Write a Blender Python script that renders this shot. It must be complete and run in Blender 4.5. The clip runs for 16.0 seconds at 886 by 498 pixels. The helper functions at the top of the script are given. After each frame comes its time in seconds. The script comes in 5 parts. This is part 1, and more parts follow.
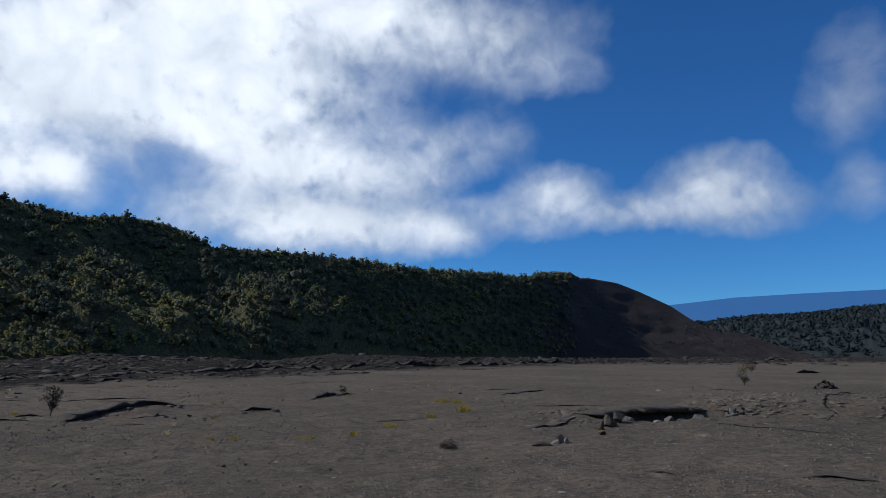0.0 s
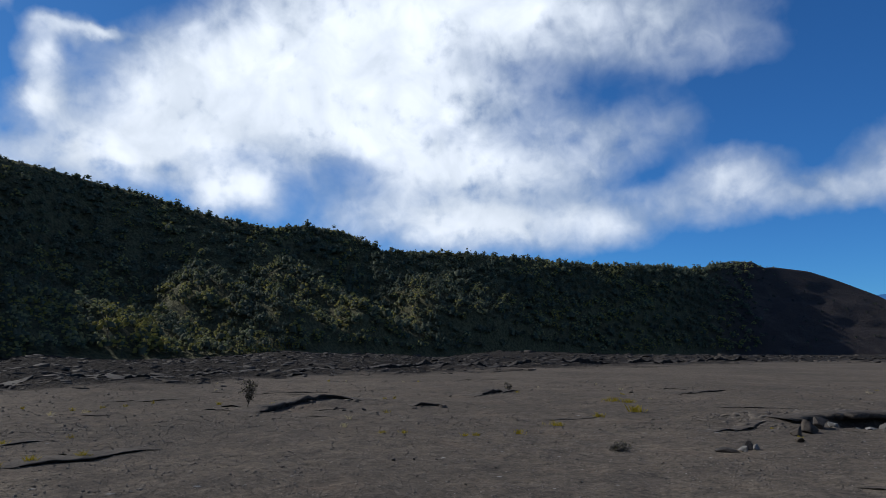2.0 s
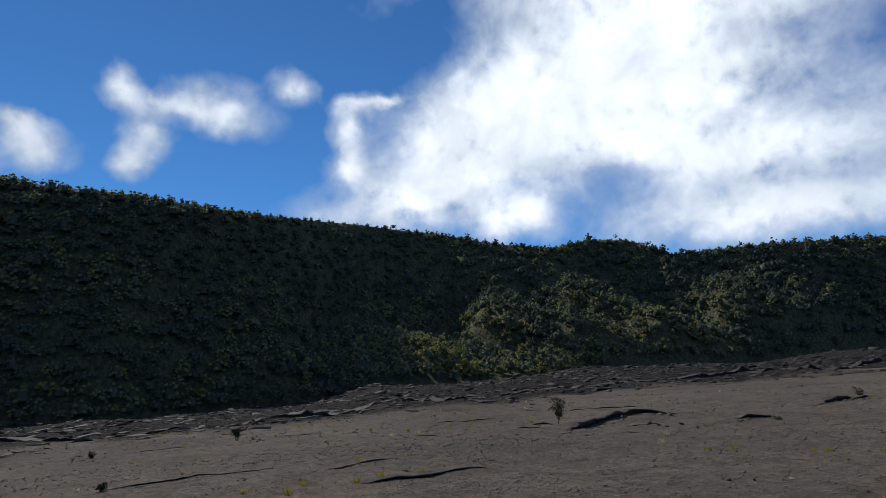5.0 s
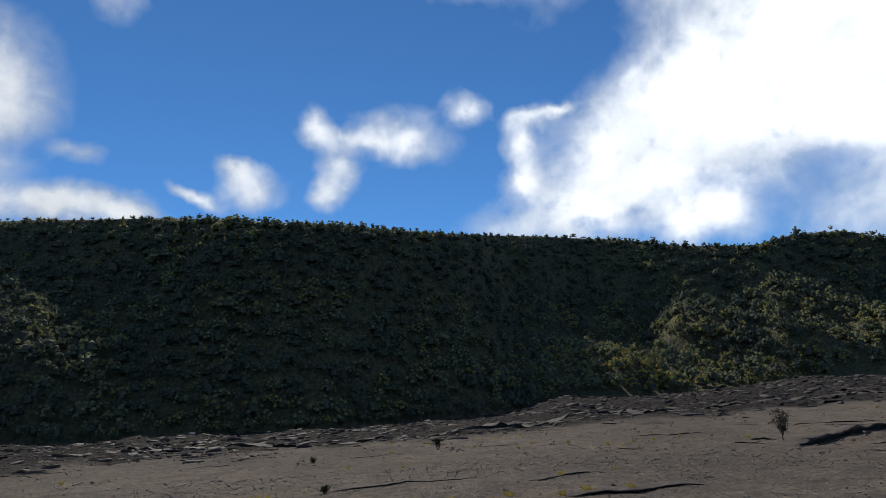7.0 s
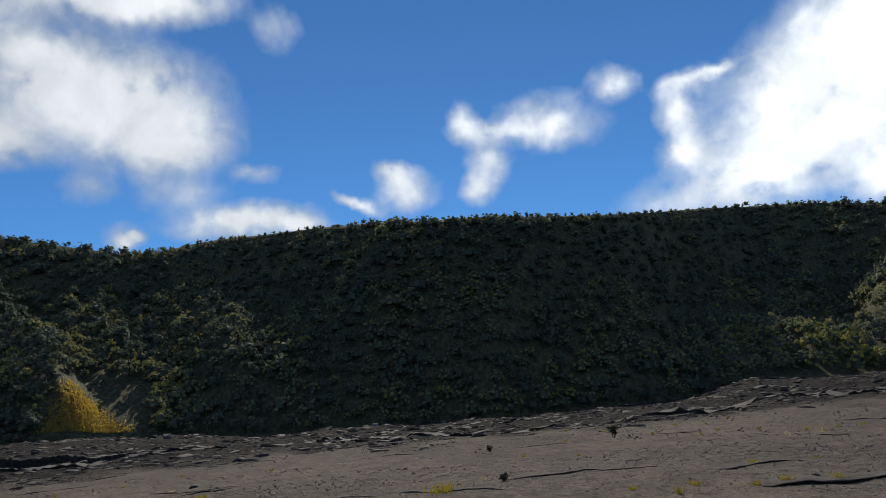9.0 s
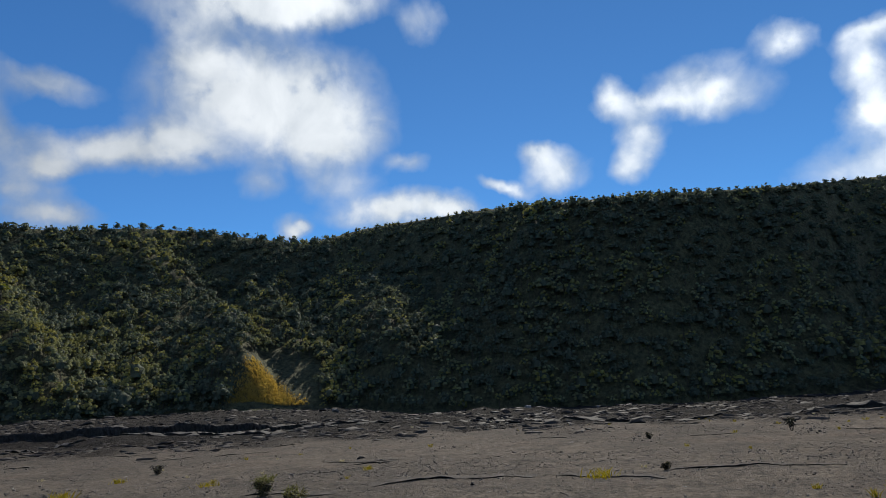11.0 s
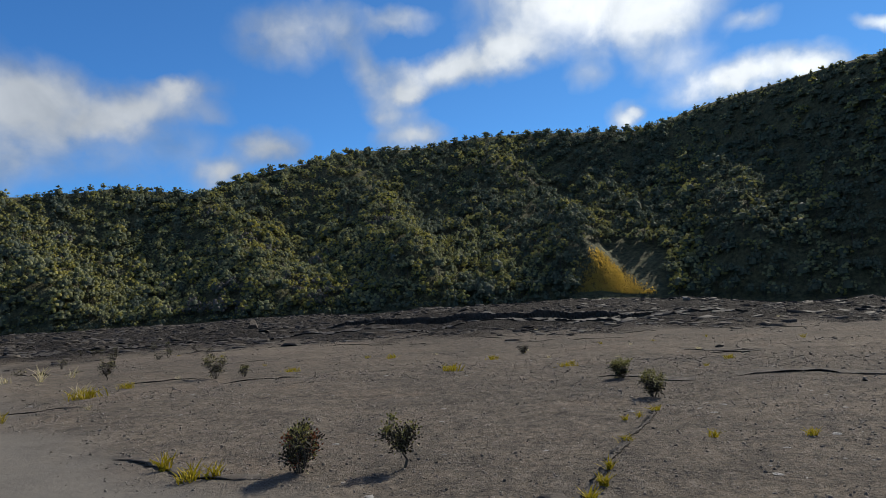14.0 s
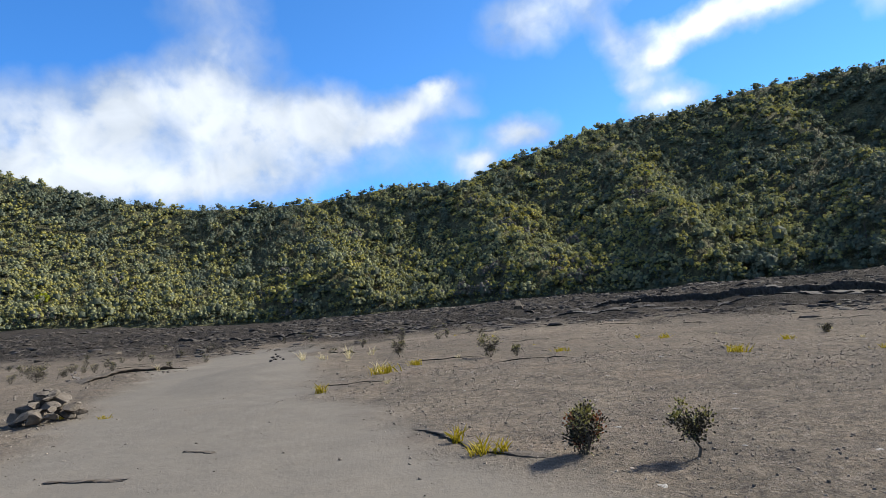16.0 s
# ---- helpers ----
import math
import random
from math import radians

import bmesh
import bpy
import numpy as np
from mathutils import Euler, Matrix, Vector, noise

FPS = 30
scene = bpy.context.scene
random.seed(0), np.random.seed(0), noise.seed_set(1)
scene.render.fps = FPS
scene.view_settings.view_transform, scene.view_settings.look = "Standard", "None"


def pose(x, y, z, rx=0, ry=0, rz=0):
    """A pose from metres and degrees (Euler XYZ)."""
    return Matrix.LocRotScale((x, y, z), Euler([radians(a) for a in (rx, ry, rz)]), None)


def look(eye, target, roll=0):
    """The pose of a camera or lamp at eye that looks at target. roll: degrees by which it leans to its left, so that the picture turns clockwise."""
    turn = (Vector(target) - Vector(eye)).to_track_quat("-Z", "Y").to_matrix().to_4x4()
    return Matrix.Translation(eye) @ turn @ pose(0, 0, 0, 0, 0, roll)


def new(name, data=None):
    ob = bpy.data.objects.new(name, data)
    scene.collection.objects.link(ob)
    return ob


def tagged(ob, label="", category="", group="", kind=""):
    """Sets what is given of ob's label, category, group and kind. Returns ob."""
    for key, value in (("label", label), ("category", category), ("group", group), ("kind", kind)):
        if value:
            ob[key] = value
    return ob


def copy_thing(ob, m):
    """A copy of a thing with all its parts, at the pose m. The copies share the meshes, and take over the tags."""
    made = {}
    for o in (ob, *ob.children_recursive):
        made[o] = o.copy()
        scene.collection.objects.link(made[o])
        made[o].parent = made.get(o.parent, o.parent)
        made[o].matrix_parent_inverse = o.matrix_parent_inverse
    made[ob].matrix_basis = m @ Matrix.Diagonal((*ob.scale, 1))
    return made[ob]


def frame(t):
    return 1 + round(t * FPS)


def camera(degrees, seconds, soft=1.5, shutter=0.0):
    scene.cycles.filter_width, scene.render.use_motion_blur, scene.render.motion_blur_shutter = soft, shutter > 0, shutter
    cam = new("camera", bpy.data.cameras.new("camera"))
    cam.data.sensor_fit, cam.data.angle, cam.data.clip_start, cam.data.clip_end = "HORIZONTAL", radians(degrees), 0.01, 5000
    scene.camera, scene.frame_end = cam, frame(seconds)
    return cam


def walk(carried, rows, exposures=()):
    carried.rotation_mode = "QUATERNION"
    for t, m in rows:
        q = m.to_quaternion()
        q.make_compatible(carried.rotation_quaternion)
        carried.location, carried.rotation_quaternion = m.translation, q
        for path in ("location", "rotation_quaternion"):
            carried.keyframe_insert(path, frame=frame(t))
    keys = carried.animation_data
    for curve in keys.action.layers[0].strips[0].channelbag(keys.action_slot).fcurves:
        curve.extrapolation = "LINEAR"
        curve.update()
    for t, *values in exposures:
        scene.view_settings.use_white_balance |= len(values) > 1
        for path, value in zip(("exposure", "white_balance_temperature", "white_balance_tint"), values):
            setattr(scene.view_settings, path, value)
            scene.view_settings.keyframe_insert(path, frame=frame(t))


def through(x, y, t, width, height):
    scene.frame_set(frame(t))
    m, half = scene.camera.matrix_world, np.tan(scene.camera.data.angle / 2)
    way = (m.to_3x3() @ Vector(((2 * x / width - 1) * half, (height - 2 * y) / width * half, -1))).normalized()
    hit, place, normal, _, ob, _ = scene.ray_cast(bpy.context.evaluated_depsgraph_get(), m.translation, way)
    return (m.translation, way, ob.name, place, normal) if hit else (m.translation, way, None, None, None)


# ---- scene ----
# ---------------------------------------------------------------- camera
# seconds, eye x y z, yaw to the left, pitch, lean
ROWS = [
    (0.0, 0.286, -0.327, 1.644, 0.21, 9.60, 0.07),
    (0.5, 0.316, -0.260, 1.629, 6.25, 9.50, 0.64),
    (1.0, 0.324, -0.178, 1.620, 9.68, 9.23, 0.59),
    (1.5, 0.326, -0.120, 1.632, 12.70, 9.07, 0.68),
    (2.0, 0.319, -0.071, 1.642, 15.16, 9.33, 0.01),
    (2.5, 0.294, -0.060, 1.641, 16.89, 10.03, -0.35),
    (3.0, 0.218, -0.061, 1.637, 19.76, 10.13, -0.92),
    (3.5, 0.126, 0.032, 1.637, 26.03, 9.75, -1.34),
    (4.0, 0.130, 0.081, 1.633, 31.32, 10.12, -2.52),
    (4.5, 0.112, 0.119, 1.625, 36.32, 10.84, -2.94),
    (4.7, 0.134, 0.147, 1.625, 38.34, 11.10, -3.25),
    (6.8, -0.132, 0.140, 1.591, 56.00, 13.71, -4.10),
    (7.0, -0.118, 0.149, 1.581, 57.89, 13.72, -3.86),
    (7.5, -0.107, 0.159, 1.574, 61.80, 13.88, -3.71),
    (8.0, -0.090, 0.156, 1.572, 66.25, 13.78, -4.15),
    (8.5, -0.050, 0.125, 1.579, 70.20, 13.46, -4.43),
    (8.7, -0.033, 0.092, 1.590, 71.10, 13.66, -4.93),
    (10.8, -0.071, 0.067, 1.617, 85.58, 13.28, -3.28),
    (11.0, -0.048, 0.058, 1.602, 86.75, 13.35, -3.47),
    (11.5, -0.007, 0.050, 1.597, 91.06, 12.33, -3.13),
    (12.0, -0.040, 0.041, 1.580, 96.09, 10.74, -2.09),
    (12.5, -0.153, 0.032, 1.576, 100.70, 8.71, -1.59),
    (13.0, -0.199, 0.023, 1.573, 106.34, 6.94, -2.39),
    (13.5, -0.242, -0.001, 1.567, 112.54, 5.82, -2.83),
    (14.0, -0.271, -0.019, 1.563, 118.02, 5.34, -3.60),
    (14.5, -0.254, -0.013, 1.563, 121.90, 4.48, -4.11),
    (15.0, -0.286, -0.090, 1.574, 126.70, 4.71, -6.66),
    (15.5, -0.319, -0.165, 1.580, 134.10, 5.56, -6.20),
    (16.0, -0.304, -0.216, 1.578, 141.55, 5.29, -5.22),
]

def aim(x, y, z, yaw, pitch, lean):
    a, p = radians(yaw), radians(pitch)
    way = Vector((-math.sin(a) * math.cos(p), math.cos(a) * math.cos(p), math.sin(p)))
    eye = Vector((x, y, z))
    return look(eye, eye + way, lean)


cam = camera(70.9, 16.0, soft=0.5)
walk(cam, [(r[0], aim(*r[1:])) for r in ROWS],
     exposures=[(0.0, -0.26, 5930, 10), (2.5, -0.22, 5970, 10), (4.5, -0.15, 6050, 10), (7.0, 0.08, 6400, 10), (8.5, 0.1, 6500, 9), (11.0, 0.2, 6400, 8), (12.5, 0.22, 6400, 8), (13.5, 0.3, 6450, 8),
                (14.5, 0.6, 6500, 8), (15.0, 0.85, 6500, 8), (16.0, 1.22, 6500, 8)])

# ---------------------------------------------------------------- sun and sky
SUN_AZ, SUN_EL = 77.0, 39.0


def bearing(az, el=0.0):
    """Unit vector for an azimuth counted to the left from +y and an elevation, in degrees."""
    a, e = radians(az), radians(el)
    return Vector((-math.sin(a) * math.cos(e), math.cos(a) * math.cos(e), math.sin(e)))


sun_data = bpy.data.lights.new("sun", "SUN")
sun_data.energy, sun_data.angle, sun_data.color = 4.8, radians(0.6), (1.0, 0.93, 0.82)
sun = new("sun", sun_data)
sun.matrix_world = look(bearing(SUN_AZ, SUN_EL) * 100, (0, 0, 0))

# clouds: azimuth, elevation, half width, half height, tilt (degrees)
CLOUDS = {
    "bank": (1.0, [(38.1, 22.1, 11.2, 5.0, 21), (29.1, 25.4, 11.0, 5.2, 4), (41.9, 17.1, 13.8, 3.4, 15), (20.4, 29.1, 12.9, 5.1, 1), (18.1, 22.9, 12.7, 5.4, 0), (14.9, 16.8, 11.7, 3.8, -1), (11.8, 11.8, 14.6, 2.8, -1), (34.2, 14.5, 6.6, 2.7, 4), (9.0, 30.5, 11.0, 3.8, -5), (26.8, 19.9, 8.4, 3.0, 3), (21.5, 34.4, 20.4, 3.7, 2)]),
    "bank_thin": (0.5, [(-0.5, 28.0, 9.0, 4.6, -8), (1.6, 18.9, 5.6, 2.9, -5), (4.9, 15.4, 6.1, 2.6, -3)]),
    "hook": (0.8, [(48.6, 24.8, 2.6, 1.1, 2), (49.6, 22.4, 1.8, 2.2, 2), (49.6, 19.4, 2.1, 2.0, 2), (45.9, 25.0, 2.1, 0.5, 6)]),
    "tail": (0.62, [(-10.4, 14.9, 4.2, 2.0, -3), (-8.8, 13.0, 5.9, 2.1, -2), (-24.3, 14.9, 4.5, 2.4, -6), (-25.0, 12.5, 6.5, 2.4, -6), (-17.1, 12.3, 5.4, 1.5, -4), (0.2, 11.5, 3.8, 2.2, 0)]),
    "tail_thin": (0.34, [(-4.4, 19.4, 4.1, 2.5, -1), (-7.3, 28.7, 8.2, 2.8, -3), (-9.4, 25.1, 5.9, 2.1, -4), (-34.4, 20.5, 3.1, 4.6, -13), (-34.7, 12.7, 2.2, 2.1, -8)]),
    "tee": (0.8, [(61.1, 24.2, 4.5, 2.3, -7), (65.6, 23.7, 4.6, 1.2, -6), (69.7, 24.8, 1.5, 1.7, -4), (67.4, 21.3, 2.0, 2.0, -5), (68.7, 19.1, 1.7, 1.5, -5), (54.6, 26.4, 2.2, 1.4, -10), (76.7, 21.2, 2.1, 1.1, -2), (75.7, 19.6, 2.8, 2.0, -2), (80.3, 18.7, 2.5, 0.7, -26)]),
    "tee_thin": (0.5, [(49.5, 36.8, 9.0, 2.0, -4)]),
    "heap": (1.0, [(105.3, 26.9, 8.3, 4.3, 4), (99.5, 26.3, 7.0, 4.4, 2), (108.4, 29.4, 3.8, 1.9, 7), (97.9, 23.9, 5.8, 2.9, 1), (110.6, 22.7, 4.6, 2.2, 6), (116.4, 21.4, 6.5, 1.6, 7), (120.4, 19.7, 2.4, 1.1, 8), (104.4, 34.1, 9.8, 2.2, 5), (100.0, 35.2, 8.0, 2.0, 1), (91.1, 17.2, 6.4, 1.5, 3), (86.2, 17.1, 2.9, 1.0, -3)]),
    "heap_thin": (0.5, [(96.4, 19.7, 3.8, 1.6, 0), (90.0, 21.3, 2.0, 0.9, -2), (101.0, 16.1, 1.3, 1.1, 0), (103.7, 19.8, 2.1, 1.5, 2), (110.0, 32.1, 3.0, 1.7, 8), (87.6, 33.6, 2.2, 1.8, -2)]),
    "wisps": (0.62, [(131.8, 24.4, 4.3, 2.5, 0), (126.9, 25.3, 3.7, 2.0, -2), (121.0, 25.8, 3.1, 1.1, -4), (124.1, 20.9, 1.6, 4.1, 24), (121.9, 17.8, 2.8, 1.1, -4)]),
    "low": (0.9, [(133.4, 15.1, 3.2, 1.7, 5), (137.4, 12.8, 2.2, 1.2, 5), (120.3, 15.8, 3.3, 1.2, 1), (100.3, 15.7, 1.4, 0.6, -4)]),
    "west": (0.95, [(173.6, 16.5, 8.1, 4.0, 4), (167.9, 18.6, 3.2, 3.1, 3), (162.2, 19.9, 3.9, 3.5, 2), (157.8, 16.5, 10.4, 4.5, -1), (151.7, 18.0, 5.5, 2.5, -2), (144.9, 17.4, 7.0, 2.0, 17), (141.2, 19.5, 1.9, 1.0, -5), (165.1, 12.7, 13.9, 2.6, 0), (173.4, 13.0, 6.8, 2.5, 2)]),
    "west_thin": (0.38, [(161.1, 26.7, 4.7, 3.1, 3), (158.6, 23.0, 3.9, 2.7, 2), (137.9, 17.8, 1.6, 0.9, -6), (142.5, 14.7, 6.2, 2.6, -5)]),
    # unseen clouds, added to brighten slopes that face away from the sun
    "unseen_fill": (0.9, [(200, 22, 14, 8, 0), (228, 16, 18, 7, 0), (250, 34, 20, 10, 10), (-60, 24, 16, 8, 0), (-88, 38, 16, 10, 0), (-78, 14, 18, 6, 0), (40, 58, 12, 7, 0), (150, 52, 16, 8, 0), (205, 48, 18, 9, 0), (-30, 50, 14, 6, 0), (255, 66, 26, 9, 0)]),
}
GAPS = [(28.6, 13.8, 2.0, 2.0, 0, 0.42), (24.6, 16.4, 2.6, 1.2, 0, 0.6), (-1.0, 23.5, 4.0, 1.8, -8, 0.42), (42.0, 31.5, 7.5, 3.2, 30, 0.0)]


class Nodes:
    """Shortcuts for building a node tree."""

    def __init__(self, tree):
        self.t, self.n, self.l = tree, tree.nodes, tree.links
        self.n.clear()

    def put(self, socket, value):
        if isinstance(value, bpy.types.NodeSocket):
            self.l.new(value, socket)
        elif value is not None:
            socket.default_value = value

    def math(self, op, a, b=None, c=None, clamp=False):
        n = self.n.new("ShaderNodeMath")
        n.operation, n.use_clamp = op, clamp
        for s, v in zip(n.inputs, (a, b, c)):
            self.put(s, v)
        return n.outputs[0]

    def vmath(self, op, a, b=None, scale=None, out=0, third=None):
        n = self.n.new("ShaderNodeVectorMath")
        n.operation = op
        self.put(n.inputs[0], a)
        self.put(n.inputs[1], b)
        if third is not None:
            self.put(n.inputs[2], third)
        if scale is not None:
            self.put(n.inputs["Scale"], scale)
        return n.outputs[out]

    def noise(self, vec, scale, detail=4.0, rough=0.55, distort=0.0, out=0):
        n = self.n.new("ShaderNodeTexNoise")
        self.put(n.inputs["Vector"], vec)
        n.inputs["Scale"].default_value, n.inputs["Detail"].default_value = scale, detail
        n.inputs["Roughness"].default_value, n.inputs["Distortion"].default_value = rough, distort
        return n.outputs[out]

    def voronoi(self, vec, scale, feature="F1", out="Distance"):
        n = self.n.new("ShaderNodeTexVoronoi")
        n.feature = feature
        self.put(n.inputs["Vector"], vec)
        n.inputs["Scale"].default_value = scale
        return n.outputs[out]

    def span(self, v, a, b, c=0.0, d=1.0, smooth=False):
        n = self.n.new("ShaderNodeMapRange")
        n.interpolation_type = "SMOOTHSTEP" if smooth else "LINEAR"
        for s, x in zip(n.inputs, (v, a, b, c, d)):
            self.put(s, x)
        return n.outputs[0]

    def mix(self, f, a, b, blend="MIX"):
        n = self.n.new("ShaderNodeMix")
        n.data_type, n.blend_type = "RGBA", blend
        self.put(n.inputs[0], f)
        for s, v in ((n.inputs[6], a), (n.inputs[7], b)):
            self.put(s, (*v, 1.0) if isinstance(v, tuple) and len(v) == 3 else v)
        return n.outputs[2]

    def mapping(self, vec, loc, rot, scale, kind="TEXTURE"):
        n = self.n.new("ShaderNodeMapping")
        n.vector_type = kind
        self.put(n.inputs[0], vec)
        n.inputs[1].default_value, n.inputs[2].default_value, n.inputs[3].default_value = loc, rot, scale
        return n.outputs[0]

    def bump(self, height, strength, distance, normal=None):
        n = self.n.new("ShaderNodeBump")
        n.inputs["Strength"].default_value, n.inputs["Distance"].default_value = strength, distance
        self.put(n.inputs["Height"], height)
        self.put(n.inputs["Normal"], normal)
        return n.outputs[0]


def make_world():
    world = bpy.data.worlds.new("sky")
    world.use_nodes = True
    scene.world = world
    k = Nodes(world.node_tree)
    way = k.n.new("ShaderNodeTexCoord").outputs["Generated"]
    sky = k.n.new("ShaderNodeTexSky")
    sky.sky_type, sky.sun_disc = "NISHITA", False
    sky.sun_elevation, sky.sun_rotation = radians(SUN_EL), radians(-SUN_AZ)
    sky.altitude, sky.air_density, sky.dust_density, sky.ozone_density = 1100, 1.0, 0.0, 3.0
    blue = k.mix(1.0, sky.outputs[0], SKY_TINT, "MULTIPLY")
    # clear mountain air: little glow round the sun
    near_sun = k.vmath("DOT_PRODUCT", way, tuple(bearing(SUN_AZ, SUN_EL)), out=1)
    blue = k.mix(1.0, blue, k.mix(k.span(near_sun, 0.2, 1.0), (1.03, 1.03, 1.12), (1.22, 0.98, 0.92)), "MULTIPLY")
    sep = k.n.new("ShaderNodeSeparateXYZ")
    k.put(sep.inputs[0], way)
    x, y, z = sep.outputs
    # azimuth from the middle of the walk, so that the seam lies behind
    mid = radians(70)
    ahead = k.math("ADD", k.math("MULTIPLY", x, -math.sin(mid)), k.math("MULTIPLY", y, math.cos(mid)))
    left = k.math("ADD", k.math("MULTIPLY", x, -math.cos(mid)), k.math("MULTIPLY", y, -math.sin(mid)))
    az = k.math("MULTIPLY", k.math("ARCTAN2", left, ahead), 180 / math.pi)
    el = k.math("MULTIPLY", k.math("ARCSINE", z), 180 / math.pi)
    flat = k.n.new("ShaderNodeCombineXYZ")
    k.put(flat.inputs[0], k.math("MULTIPLY", az, -1.0))
    k.put(flat.inputs[1], el)
    flat = flat.outputs[0]
    # ragged edges: shift the place by noise at two sizes
    shift = k.vmath("SUBTRACT", k.noise(flat, 0.16, 3, 0.5, out=1), (0.5, 0.5, 0.5))
    fine = k.vmath("SUBTRACT", k.noise(flat, 0.5, 6, 0.5, out=1), (0.5, 0.5, 0.5))
    bent = k.vmath("ADD", flat, k.vmath("ADD", k.vmath("SCALE", shift, scale=1.6), k.vmath("SCALE", fine, scale=1.7)))
    cover = None
    for weight, lobes in CLOUDS.values():
        for a, e, rx, ry, tilt in lobes:
            off = (a - 70 + 180) % 360 - 180
            # each lobe hangs on the one before it, which keeps the shader's memory small
            at = bent if cover is None else k.vmath("MULTIPLY_ADD", cover, (1e-6, 1e-6, 0), third=bent)
            p = k.mapping(at, (-off, e, 0), (0, 0, radians(tilt)), (rx, ry, 1))
            inside = k.math("MULTIPLY", k.span(k.vmath("LENGTH", p, out=1), 1.55, 0.05, smooth=True), weight)
            cover = inside if cover is None else k.math("MULTIPLY_ADD", inside, k.math("SUBTRACT", 1.0, cover), cover)
    # blue gaps in the bank
    for a, e, rx, ry, tilt, left_over in GAPS:
        at = k.vmath("MULTIPLY_ADD", cover, (1e-6, 1e-6, 0), third=bent)
        p = k.mapping(at, (-(a - 70), e, 0), (0, 0, radians(tilt)), (rx, ry, 1))
        cover = k.math("MULTIPLY", cover, k.span(k.vmath("LENGTH", p, out=1), 0.3, 1.4, left_over, 1.0, smooth=True))
    puffs = k.noise(flat, 0.34, 7, 0.53, 0.4)
    dens = k.math("ADD", cover, k.math("MULTIPLY", k.math("SUBTRACT", puffs, 0.5), k.math("MULTIPLY_ADD", k.math("MULTIPLY", cover, k.math("SUBTRACT", 1.0, cover)), 2.6, k.math("MULTIPLY", cover, 0.12))))
    alpha = k.span(dens, 0.04, 0.92)
    # thick parts are white, thin and lower parts greyer
    shade = k.noise(flat, 0.18, 5, 0.5, 0.6)
    lit = k.math("ADD", k.math("MULTIPLY", k.span(dens, 0.45, 1.05), 0.6), k.math("MULTIPLY", k.span(shade, 0.35, 0.65), 0.4))
    glare = k.vmath("DOT_PRODUCT", way, tuple(bearing(SUN_AZ - 55, SUN_EL)), out=1)
    cloud = k.mix(lit, CLOUD_GREY, CLOUD_WHITE)
    cloud = k.mix(1.0, cloud, k.mix(k.span(glare, -0.1, 0.95), (0.42, 0.44, 0.48), (1.2, 1.2, 1.2)), "MULTIPLY")
    # unseen clouds opposite the sun are made brighter, to fill the shaded slopes
    facing = k.vmath("DOT_PRODUCT", way, tuple(bearing(SUN_AZ + 180, 25)), out=1)
    cloud = k.mix(k.span(facing, 0.3, 0.9), cloud, (6.0, 6.1, 6.2))
    bg = k.n.new("ShaderNodeBackground")
    k.put(bg.inputs[0], k.mix(alpha, blue, cloud))
    bg.inputs[1].default_value = SKY_STRENGTH
    k.l.new(bg.outputs[0], k.n.new("ShaderNodeOutputWorld").inputs[0])


SKY_STRENGTH = 0.1
SKY_TINT = (0.31, 0.68, 0.96)
CLOUD_GREY, CLOUD_WHITE = (4.4, 5.0, 5.7), (10.4, 10.6, 10.8)
make_world()

# ---------------------------------------------------------------- materials


def material(name, rough=0.9, gloss=0.3):
    m = bpy.data.materials.new(name)
    m.use_nodes = True
    k = Nodes(m.node_tree)
    b = k.n.new("ShaderNodeBsdfPrincipled")
    b.inputs["Roughness"].default_value = rough
    b.inputs["Specular IOR Level"].default_value = gloss
    k.l.new(b.outputs[0], k.n.new("ShaderNodeOutputMaterial").inputs[0])
    return m, k, b


def place(k):
    return k.n.new("ShaderNodeNewGeometry").outputs["Position"]


def attribute(k, name):
    n = k.n.new("ShaderNodeAttribute")
    n.attribute_name = name
    return n.outputs["Fac"]


